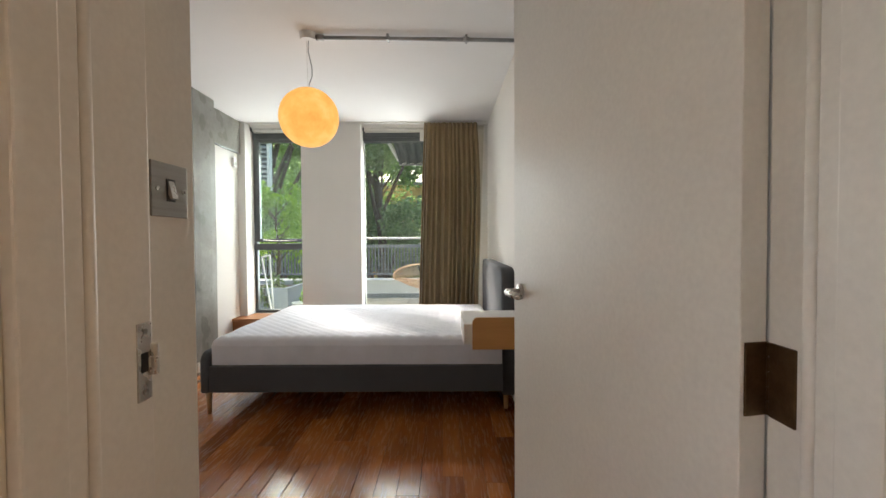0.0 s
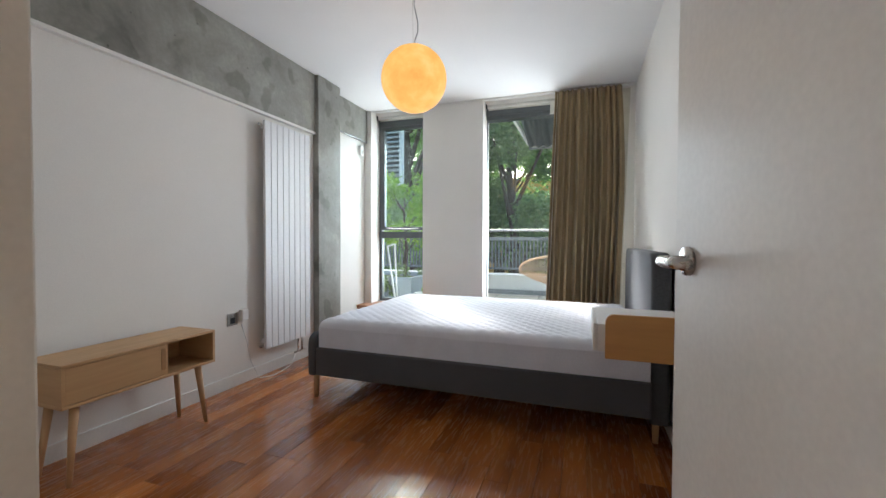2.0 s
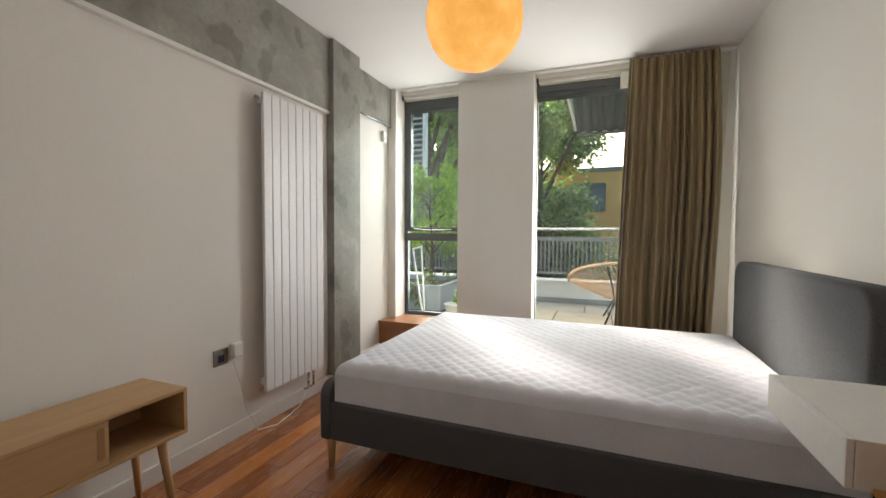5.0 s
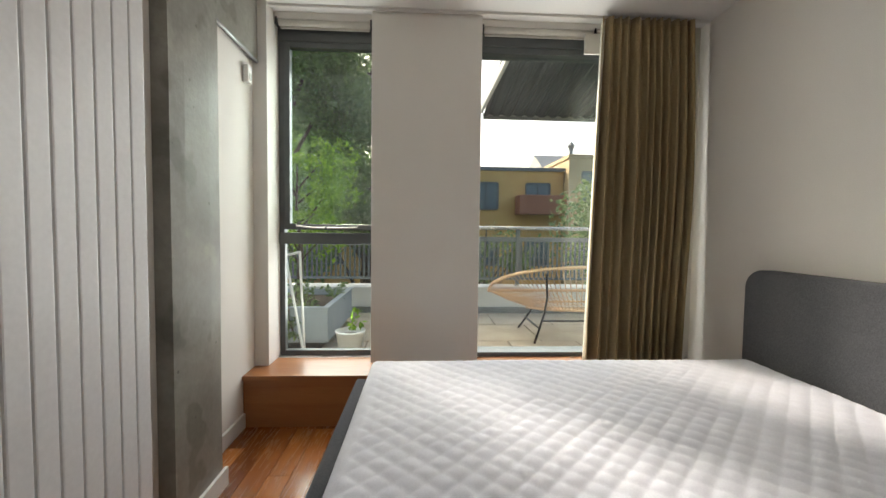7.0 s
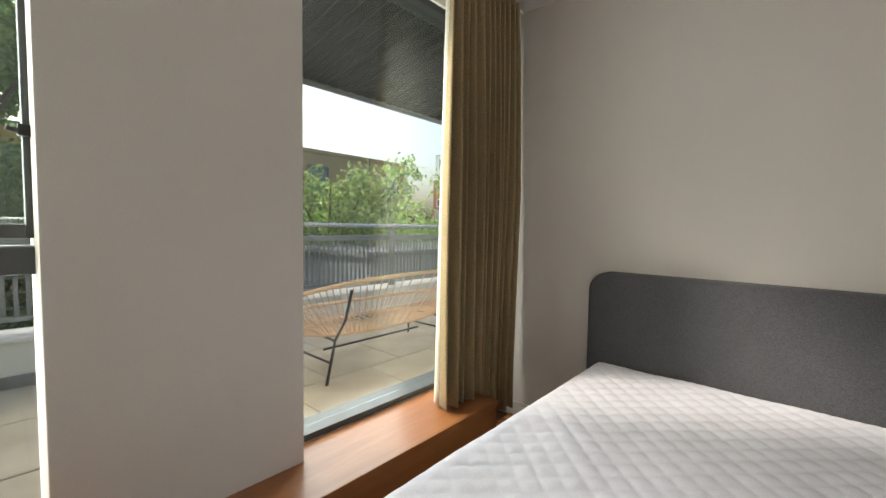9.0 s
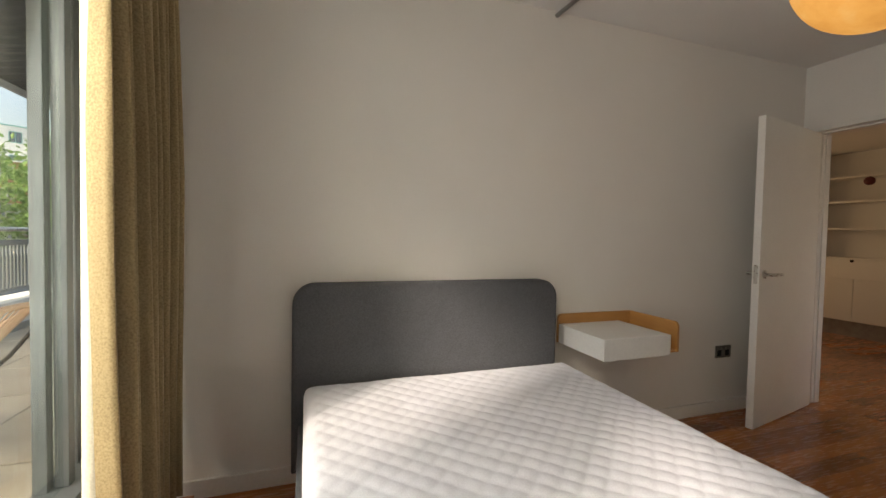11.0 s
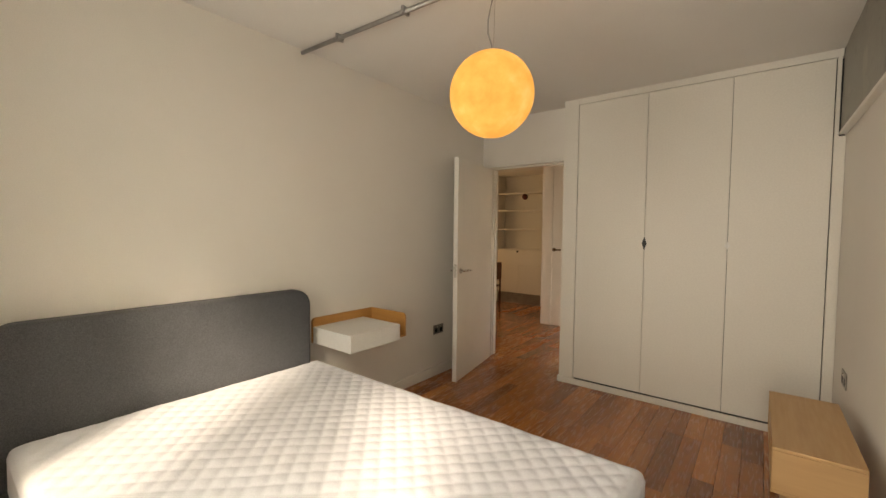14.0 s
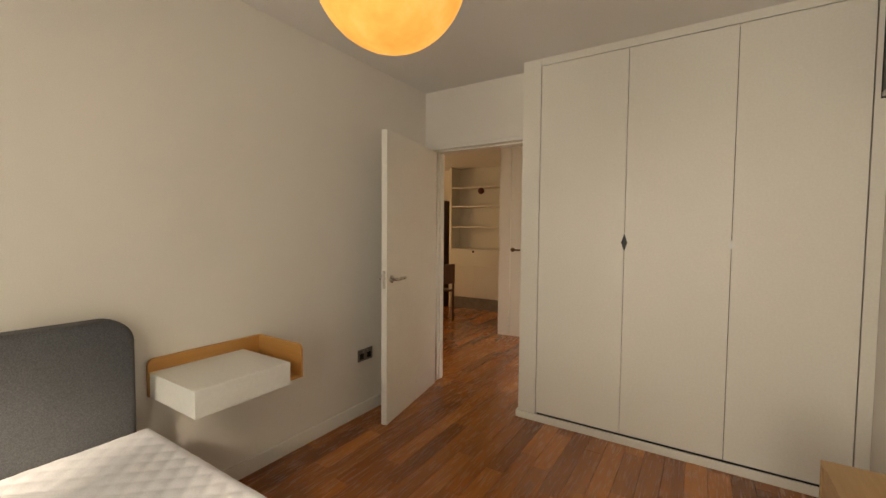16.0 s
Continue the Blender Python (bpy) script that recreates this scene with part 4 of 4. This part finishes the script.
def dining_chair(x, y, turn_deg):
    t = thing("dining_chair", "dark red-brown wooden dining chair in the next room", "chair", "dining chairs", (0, 0, 0))
    part("seat", box(-0.2, 0.2, -0.2, 0.2, 0.43, 0.46, 0.01), DARKWOOD, t)
    part("backrest", box(-0.2, 0.2, 0.19, 0.215, 0.55, 0.84, 0.008), DARKWOOD, t)
    for sx in (-0.18, 0.18):
        part("leg", rod((sx, -0.18, 0), (sx, -0.18, 0.43), 0.014, 0.02), DARKWOOD, t)
        part("leg", rod((sx, 0.2, 0), (sx, 0.2, 0.84), 0.014, 0.018), DARKWOOD, t)
    t.matrix_basis = pose(x, y, 0, 0, 0, turn_deg)


dining_chair(2.30, -1.90, 75)
dining_chair(2.95, -2.05, 255)

# ---- terrace ----
TZ = 0.20
solid("ground", box(-400, 400, 7.0, 800, -4.2, -4.0), GROUND, "green and grey ground far below the terrace", "ground")
solid("terrace_base", box(-5, 7, 4.62, 6.95, -0.4, TZ - 0.03), SOIL, "terrace bed under the paving", "terrace", "structure")
terrace = solid("pavement", box(-5, 7, 4.621, 6.5, TZ - 0.029, TZ - 0.012), GAP, "buff stone paving of the terrace", "paving")
slab_mesh = mesh_of("slab", box(-0.298, 0.298, -0.298, 0.298, -0.012, 0.0, 0.004, None, 1), SLAB)
for i in range(14):
    for j in range(3):
        ob = new("slab", slab_mesh)
        ob.parent = terrace
        ob.location = (-3.4 + i * 0.605 + 0.3 * (j % 2), 4.93 + j * 0.605, TZ + random.Random(i * 7 + j).uniform(-0.002, 0.001))
up = thing("parapet", "low white rendered parapet round the terrace", "parapet", at=(0, 6.6, TZ))
part("wall", box(-5, 7, 6.45, 6.70, TZ - 0.2, 0.47, 0.01), RENDER_W, up)
# solid dark strip along the parapet's foot, a shadow put into its colour
part("shadow_strip", box(-5, 7, 6.425, 6.449, TZ - 0.05, 0.27, 0.004), RAIL, up)
part("coping", box(-5, 7, 6.42, 6.73, 0.471, 0.50, 0.006), RENDER_W, up)

rail = thing("railing", "grey steel terrace railing with upright bars and handrail", "railing", at=(0, 6.58, 0.5))
part("handrail", rod((-5, 6.58, 1.19), (7, 6.58, 1.19), 0.022, seg=12), STEEL, rail, "pale round handrail", True)
part("top_bar", box(-5, 7, 6.57, 6.595, 1.03, 1.085, 0.003), RAIL, rail)
part("bottom_bar", box(-5, 7, 6.57, 6.595, 0.57, 0.60, 0.003), RAIL, rail)
bar = mesh_of("bar", box(-0.011, 0.011, -0.006, 0.006, 0.0, 0.43, 0.001, None, 1), RAIL)
for i in range(170):
    ob = new("bar", bar)
    ob.parent = rail
    ob.location = (-4.2 + i * 0.055, 0.002, 0.10)
for k in range(4):
    part("wire", rod((-5, 6.56, 0.66 + k * 0.09), (7, 6.56, 0.66 + k * 0.09), 0.003, seg=6), RAIL, rail)
for x in (-4.5, -2.9, -1.3, 0.3, 1.9, 3.5, 5.1):
    part("post", box(x, x + 0.045, 6.555, 6.61, 0.50, 1.17, 0.003), RAIL, rail)

# canopy over the glass door
can = thing("canopy", "dark corrugated metal canopy over the terrace door", "canopy", at=(2.4, 5.2, 2.5))
CX0, CX1, CYI, CYO, CZI, CZO = -0.2, 5.2, 4.66, 6.05, 2.62, 2.36
b = bmesh.new()
n = 178
low, high = [], []
for i in range(n + 1):
    x = CX0 + (CX1 - CX0) * i / n
    d = 0.012 * (1 if (i // 2) % 2 else -1)
    low.append(b.verts.new((x, CYO, CZO + d)))
    high.append(b.verts.new((x, CYI, CZI + d)))
for i in range(n):
    b.faces.new((low[i], low[i + 1], high[i + 1], high[i]))
sheet = part("sheet", b, CANOPY, can)
md = sheet.modifiers.new("thick", "SOLIDIFY")
md.thickness = 0.003
part("edge_trim", box(CX0, CX1, CYO - 0.004, CYO + 0.03, CZO - 0.03, CZO + 0.03, 0.003), RENDER_W, can, "pale perforated edge")
part("edge_trim", box(CX0 - 0.03, CX0, CYI, CYO + 0.03, CZO + 0.03, CZO + 0.09, 0.003), RENDER_W, can)
for x in (CX0 + 0.03, 1.2, 2.6, 4.0):
    part("bracket", prism([(CYI, CZI + 0.02), (CYO, CZO + 0.02), (CYO, CZO + 0.05), (CYI, CZI + 0.16)], "x", x, x + 0.02), CANOPY, can)
part("perforated_strip", box(CX0, CX1, CYO - 0.10, CYO - 0.005, CZO - 0.034, CZO - 0.030), GALV, can)

lou = thing("louvre_screen", "grey slatted louvre panel with a white frame on the next facade", "louvre", at=(-3.0, 6.9, 2.2))
for k in range(12):
    part("slat", box(-4.2, -2.62, 6.86, 6.93, 2.12 + k * 0.085, 2.15 + k * 0.085, 0.004), GALV, lou)
part("frame", box(-2.62, -2.57, 6.84, 6.95, 2.05, 3.15, 0.004), RENDER_W, lou)
part("frame", box(-4.2, -2.57, 6.84, 6.95, 2.03, 2.075, 0.004), RENDER_W, lou)
part("backing", box(-4.2, -2.625, 6.94, 6.955, 2.08, 3.15), CANOPY, lou)
part("post", box(-4.2, -4.1, 6.80, 6.94, TZ - 0.03, 2.03, 0.004), RENDER_W, lou)


def scatter_leaves(name, parent, material, blobs, count, size, seed, label=""):
    """Many small folded leaves in uneven clumps round the given centres (x, y, z, radius)."""
    rng = np.random.default_rng(seed)
    verts, faces = [], []
    tot = sum(r ** 2 for *_, r in blobs)
    for cx, cy, cz, r in blobs:
        m = max(6, int(count * r ** 2 / tot))
        twigs = rng.normal(size=(max(4, m // 14), 3))
        twigs *= (r * rng.uniform(0.35, 1.0, (len(twigs), 1)) ** 0.6) / np.linalg.norm(twigs, axis=1, keepdims=True)
        for k in range(m):
            c = twigs[k % len(twigs)] + rng.normal(scale=0.16 * r, size=3) + (cx, cy, cz)
            a = rng.normal(size=3)
            a[2] -= 0.3
            a /= np.linalg.norm(a)
            s = np.cross(a, rng.normal(size=3))
            s /= np.linalg.norm(s) + 1e-6
            ln = size * rng.uniform(0.6, 1.3)
            nrm = np.cross(a, s)
            i = len(verts)
            verts += [tuple(c), tuple(c + a * ln * 0.5 + s * ln * 0.26), tuple(c + a * ln), tuple(c + a * ln * 0.5 - s * ln * 0.26), tuple(c + a * ln * 0.5 + nrm * ln * 0.09)]
            faces += [(i, i + 1, i + 4), (i + 1, i + 2, i + 4), (i + 2, i + 3, i + 4), (i + 3, i, i + 4)]
    me = bpy.data.meshes.new(name)
    off = Vector(parent.location)
    me.from_pydata([(x - off.x, y - off.y, z - off.z) for x, y, z in verts], [], faces)
    me.materials.append(material)
    ob = new(name, me)
    ob.parent = parent
    return tagged(ob, label, kind="stuff")


def tree(x, y, z0, height, spread, material, count, size, seed, label, category="tree", low=0.3):
    t = thing("tree" if category == "tree" else "shrub", label, category, at=(x, y, z0))
    rng = random.Random(seed)
    top = z0 + height
    trunk = [(x, y, z0), (x + 0.02 * height, y, z0 + height * 0.3), (x - 0.01 * height, y, z0 + height * 0.62), (x, y, top * 0.98)]
    b = None
    for i, (p, q) in enumerate(zip(trunk[:-1], trunk[1:])):
        b = rod(p, q, 0.022 * height * (1 - i * 0.3), 0.022 * height * (0.7 - i * 0.3) + 0.003, 10, b)
    blobs = []
    for k in range(14):
        a, f = k * 2.4 + rng.uniform(-0.4, 0.4), rng.uniform(low, 0.97)
        rr = spread * (0.35 + 0.65 * math.sin(math.pi * min(1, (f - low * 0.6) / (1.08 - low * 0.6)))) * rng.uniform(0.6, 1.0)
        c = (x + rr * math.cos(a), y + rr * math.sin(a), z0 + height * f)
        base = (x, y, z0 + height * max(0.15, f - 0.22))
        rod(base, c, 0.007 * height, 0.002 * height, 6, b)
        blobs.append((*c, spread * rng.uniform(0.32, 0.55)))
    part("trunk", b, BARK, t)
    scatter_leaves("crown", t, material, blobs, count, size, seed)
    return t


pl = thing("planter", "blue-grey metal planter box with soil on the terrace", "planter", at=(-2.1, 5.5, TZ))
for nm, x0, x1, y0, y1 in (("side", -3.3, -1.56, 4.97, 4.99), ("side", -3.3, -1.56, 6.05, 6.07), ("side", -1.58, -1.56, 4.991, 6.049), ("side", -3.3, -3.28, 4.991, 6.049)):
    part(nm, box(x0, x1, y0, y1, TZ + 0.06, 0.53, 0.002), PLANTER, pl)
part("rim", box(-3.32, -1.545, 4.955, 4.995, 0.531, 0.545, 0.003), PLANTER, pl)
part("rim", box(-1.595, -1.545, 4.996, 6.085, 0.531, 0.545, 0.003), PLANTER, pl)
part("foot", box(-3.25, -1.62, 5.03, 6.0, TZ, TZ + 0.06), CANOPY, pl)
part("soil", box(-3.28, -1.581, 4.992, 6.048, TZ + 0.1, 0.47, 0.01), SOIL, pl)
tree(-2.05, 5.85, 0.47, 1.45, 0.50, LEAF_BRIGHT, 3600, 0.06, 3, "bright lime-green young tree growing in the planter", "shrub", 0.42)
ivy = thing("ivy", "variegated ivy trailing over the planter's edge", "plant", at=(-1.8, 5.0, 0.47))
scatter_leaves("foliage", ivy, LEAF_PALE, [(-1.86, 4.97, 0.50, 0.10), (-1.85, 4.93, 0.40, 0.08), (-1.80, 4.94, 0.33, 0.06), (-1.95, 4.95, 0.46, 0.09), (-1.62, 5.6, 0.56, 0.10), (-1.9, 5.3, 0.53, 0.16), (-2.0, 4.93, 0.30, 0.08)], 700, 0.045, 5)
part("stem", tube([(-1.86, 5.05, 0.46), (-1.86, 4.97, 0.555), (-1.85, 4.945, 0.45), (-1.80, 4.945, 0.3)], 0.006, 6), BARK, ivy)
pot = thing("plant_pot", "small white pot with a seedling on the paving", "plant pot", at=(-1.38, 4.95, TZ))
b = bmesh.new()
prof = [(0.085, 0.0), (0.11, 0.15), (0.117, 0.15), (0.117, 0.165), (0.105, 0.165), (0.09, 0.11), (0.0, 0.11)]
ring = [[b.verts.new((-1.38 + r * math.cos(a), 4.95 + r * math.sin(a), TZ + z)) for a in (2 * math.pi * k / 24 for k in range(24))] for r, z in prof[:-1]]
for p, q in zip(ring[:-1], ring[1:]):
    for k in range(24):
        b.faces.new((p[k], p[(k + 1) % 24], q[(k + 1) % 24], q[k]))
b.faces.new(ring[0][::-1]), b.faces.new(ring[-1])
part("pot", b, RENDER_W, pot, smooth=True)
part("soil", rod((-1.38, 4.95, TZ + 0.112), (-1.38, 4.95, TZ + 0.125), 0.092, seg=20), SOIL, pot)
scatter_leaves("seedling", pot, LEAF_BRIGHT, [(-1.34, 4.95, TZ + 0.22, 0.06), (-1.35, 4.95, TZ + 0.30, 0.045)], 60, 0.045, 8)

# folded airer leaning by the planter
par = thing("clothes_airer", "folded pale metal airer leaning beside the planter", "airer", at=(-1.75, 4.85, TZ))
part("leg", rod((-1.70, 4.82, TZ), (-1.86, 4.90, 0.95), 0.010), RENDER_W, par)
part("leg", rod((-1.72, 4.90, TZ), (-1.74, 4.86, 0.98), 0.010), RENDER_W, par)
part("crossbar", rod((-1.865, 4.90, 0.95), (-1.735, 4.86, 0.98), 0.010), RENDER_W, par)


def lounge():
    """A long cord-strung garden sofa: a rim, a seat ring, cords between them, steel legs."""
    t = thing("garden_sofa", "long peach cord-woven garden sofa on black steel legs", "garden sofa", at=(0.75, 5.35, TZ))
    cx, cy = 0.76, 5.38
    N = 116
    rim, seat = [], []
    for k in range(N):
        a = 2 * math.pi * k / N
        ca, sa = math.cos(a), math.sin(a)
        ex = math.copysign(abs(ca) ** 0.75, ca)
        back = max(0.0, -sa)
        rim.append(Vector((cx + 0.98 * ex, cy + 0.42 * sa - 0.06 * back, 0.62 + 0.26 * back ** 0.8 - 0.06 * max(0, sa))))
        seat.append(Vector((cx + 0.62 * ex, cy + 0.05 + 0.24 * sa, 0.47)))
    part("rim", tube(rim, 0.014, 8, None, True), CORD, t, "cord-wrapped rim", True)
    part("seat_ring", tube(seat, 0.010, 8, None, True), CORD, t, "", True)
    b = bmesh.new()
    for k in range(N):
        p, q = rim[k], seat[k]
        tube([p, p.lerp(q, 0.5) - Vector((0, 0, 0.012)), q], 0.004, 5, b)
    part("side_cords", b, CORD, t)
    b = bmesh.new()
    for k in range(1, N // 2):
        p, q = seat[k], seat[N - k]
        tube([p, (p + q) / 2 - Vector((0, 0, 0.02)), q], 0.0045, 5, b)
    part("seat_cords", b, CORD, t)
    for s in (-1, 1):
        x = cx + s * 0.52
        part("leg", tube([(x + s * 0.10, cy - 0.24, TZ), (x, cy - 0.18, 0.45), (x - s * 0.02, cy + 0.20, 0.45), (x + s * 0.10, cy + 0.34, TZ)], 0.010, 8), BLACK, t, "black steel leg", True)
        part("brace", tube([(x + s * 0.06, cy - 0.215, 0.33), (x + s * 0.06, cy + 0.26, 0.33)], 0.008, 8), BLACK, t)
        part("back_strut", tube([(x, cy - 0.18, 0.45), (x + s * 0.03, cy - 0.34, 0.62), (x + s * 0.08, cy - 0.47, 0.82)], 0.009, 8), BLACK, t, "black steel strut", True)
    part("stretcher", tube([(cx - 0.46, cy + 0.05, 0.33), (cx + 0.46, cy + 0.05, 0.33)], 0.008, 8), BLACK, t)


lounge()

# ---- trees and buildings beyond the terrace ----
tree(-4.7, 12.0, -4.0, 12.5, 1.9, LEAF, 34000, 0.14, 21, "tall leafy green tree beyond the railing")
tree(-8.2, 16.0, -4.0, 13.0, 3.6, LEAF, 30000, 0.2, 22, "tall leafy green tree beyond the railing")
tree(-3.2, 17.5, -4.0, 12.6, 2.7, LEAF, 26000, 0.2, 23, "grey-green street tree beyond the railing")
tree(4.6, 12.0, -4.0, 6.2, 1.7, LEAF_PALE, 6500, 0.17, 24, "pale green tree before the brick flats")
tree(7.0, 13.5, -4.0, 7.4, 2.1, LEAF, 7500, 0.19, 25, "green tree before the brick flats")
tree(12.5, 12.0, -4.0, 8.4, 2.6, LEAF, 9000, 0.2, 26, "broad green tree by the road")
tree(-1.6, 13.0, -4.0, 11.5, 1.9, LEAF_PALE, 24000, 0.15, 28, "tall slim tree beyond the terrace railing", "tree", 0.2)
tree(-12.5, 29.0, -4.0, 15.4, 4.2, LEAF, 14000, 0.34, 31, "distant green tree in a row")
tree(-7.0, 30.0, -4.0, 16.2, 4.0, LEAF, 14000, 0.34, 32, "distant green tree in a row")
tree(1.2, 14.5, -4.0, 5.4, 1.2, LEAF_PALE, 3000, 0.15, 27, "slim pale street tree")


def flats(name, x0, x1, y, depth, z0, z1, wall, label, cols, rows, frame_mat, turn_deg=0, top=None, balcony=()):
    """A block of flats whose front faces the terrace, with windows set into it."""
    t = thing(name, label, "building", at=(x0, y, z0))
    w, h = x1 - x0, z1 - z0
    bodyb = box(0, w, 0, depth, 0, h)
    local_part("wall", bodyb, wall, t)
    local_part("parapet", box(-0.06, w + 0.06, -0.06, depth, h + 0.001, h + 0.18, 0.02), top or wall, t)
    pitch, storey = w / cols, h / rows
    for i in range(cols):
        for k in range(rows):
            cx, cz = pitch * (i + 0.5), storey * (k + 0.55)
            ww, wh = min(1.25, pitch * 0.45), storey * 0.46
            win = local_part("window", box(cx - ww / 2, cx + ww / 2, -0.03, 0.02, cz - wh / 2, cz + wh / 2), PANE, t)
            fb = None
            for a, c, e, f in ((-ww / 2 - 0.05, -ww / 2 + 0.03, -wh / 2, wh / 2), (ww / 2 - 0.03, ww / 2 + 0.05, -wh / 2, wh / 2), (-0.03, 0.03, -wh / 2, wh / 2),
                               (-ww / 2, ww / 2, wh / 2 - 0.04, wh / 2 + 0.05), (-ww / 2, ww / 2, -wh / 2 - 0.05, -wh / 2 + 0.04)):
                fb = box(cx + a, cx + c, -0.07, -0.031, cz + e, cz + f, 0, fb)
            local_part("frame", fb, frame_mat, win)
            if (i, k) in balcony:
                local_part("balcony", box(cx - 1.1, cx + 1.1, -1.0, -0.001, cz - wh / 2 - 0.25, cz - wh / 2 + 0.62, 0.03), RBRICK, t, "red-brown balcony front")
    t.rotation_euler = (0, 0, radians(turn_deg))
    return t


flats("brick_flats", -9.0, 5.9, 21.0, 8, -4.0, 4.0, YBRICK, "yellow brick flats with grey windows and a balcony", 6, 3, ALU, 0, SLATE, ((5, 2),))
wing = flats("brick_wing", 5.95, 15.0, 20.4, 8, -4.0, 4.55, YBRICK2, "duller brick wing of the flats", 4, 3, ALU)
roof = thing("slate_roof", "low grey slate roof with two finials behind the flats", "roof", at=(10, 27, 4.6))
part("roof", prism([(29.0, 4.4), (34.0, 7.2), (39.0, 4.4)], "x", 8.0, 24.0), SLATE, roof)
for x in (11.0, 15.5):
    fb = rod((x, 34, 6.9), (x, 34, 7.6), 0.16, 0.14)
    rod((x, 34, 7.6), (x, 34, 8.0), 0.14, 0.3, 12, fb)
    rod((x, 34, 8.0), (x, 34, 8.35), 0.3, 0.03, 12, fb)
    part("finial", fb, SLATE, roof)
flats("office_block", 42.0, 64.0, 43.0, 12, -4.0, 3.4, PANELS, "grey clad block with rows of white windows", 12, 3, RENDER_W, -52)
flats("red_brick_block", 47.5, 74.0, 48.5, 12, -4.0, 8.6, RBRICK, "red brick block with pale bands", 12, 5, RENDER_W, -52, PALEWALL)
flats("teal_top_block", 56.0, 80.0, 56.0, 12, -4.0, 14.5, PALEWALL, "pale block with teal glass upper floors", 9, 6, TEAL, -52, TEAL)
shed = thing("long_shed", "low blue-grey flat-roofed building below the railing", "building", at=(12, 9.5, -4))
part("wall", box(3.2, 30.0, 8.6, 11.0, -4.0, 0.62, 0.02), PANELS, shed)
part("roof_edge", box(3.1, 30.1, 8.5, 11.1, 0.621, 0.74, 0.02), SLATE, shed)

# ---- floor strips, one by one ----


def strips(parent, x0, x1, y0, y1, width, seed, limit=290):
    """Hardwood strips laid end to end along y, with staggered joints."""
    rng = random.Random(seed)
    meshes = {}
    n, count = round((x1 - x0) / width), 0
    w = (x1 - x0) / n
    for i in range(n):
        y = y0
        first = True
        while y < y1 - 0.01:
            ln = rng.choice((0.45, 0.6, 0.75, 0.9, 1.05)) * (rng.uniform(0.4, 1) if first else 1)
            ln = round(ln / 0.05) * 0.05
            first = False
            if y + ln > y1 - 0.2:
                ln = y1 - y
            key = round(ln, 3)
            if key not in meshes:
                meshes[key] = mesh_of("plank", box(-w / 2 + 0.0006, w / 2 - 0.0006, 0.0006, ln - 0.0006, -0.016, 0.0, 0.0008, None, 1), PLANK)
            ob = new("plank", meshes[key])
            ob.parent = parent
            ob.location = (x0 + w * (i + 0.5), y, rng.uniform(-0.0004, 0.0))
            y += ln
            count += 1
    return count


strips(floor, XC, XR, 0.05, YW, 0.105, 11)
strips(bpy.data.objects["floor_hall"], -0.4, 3.2, -3.18, 0.05, 0.105, 12)
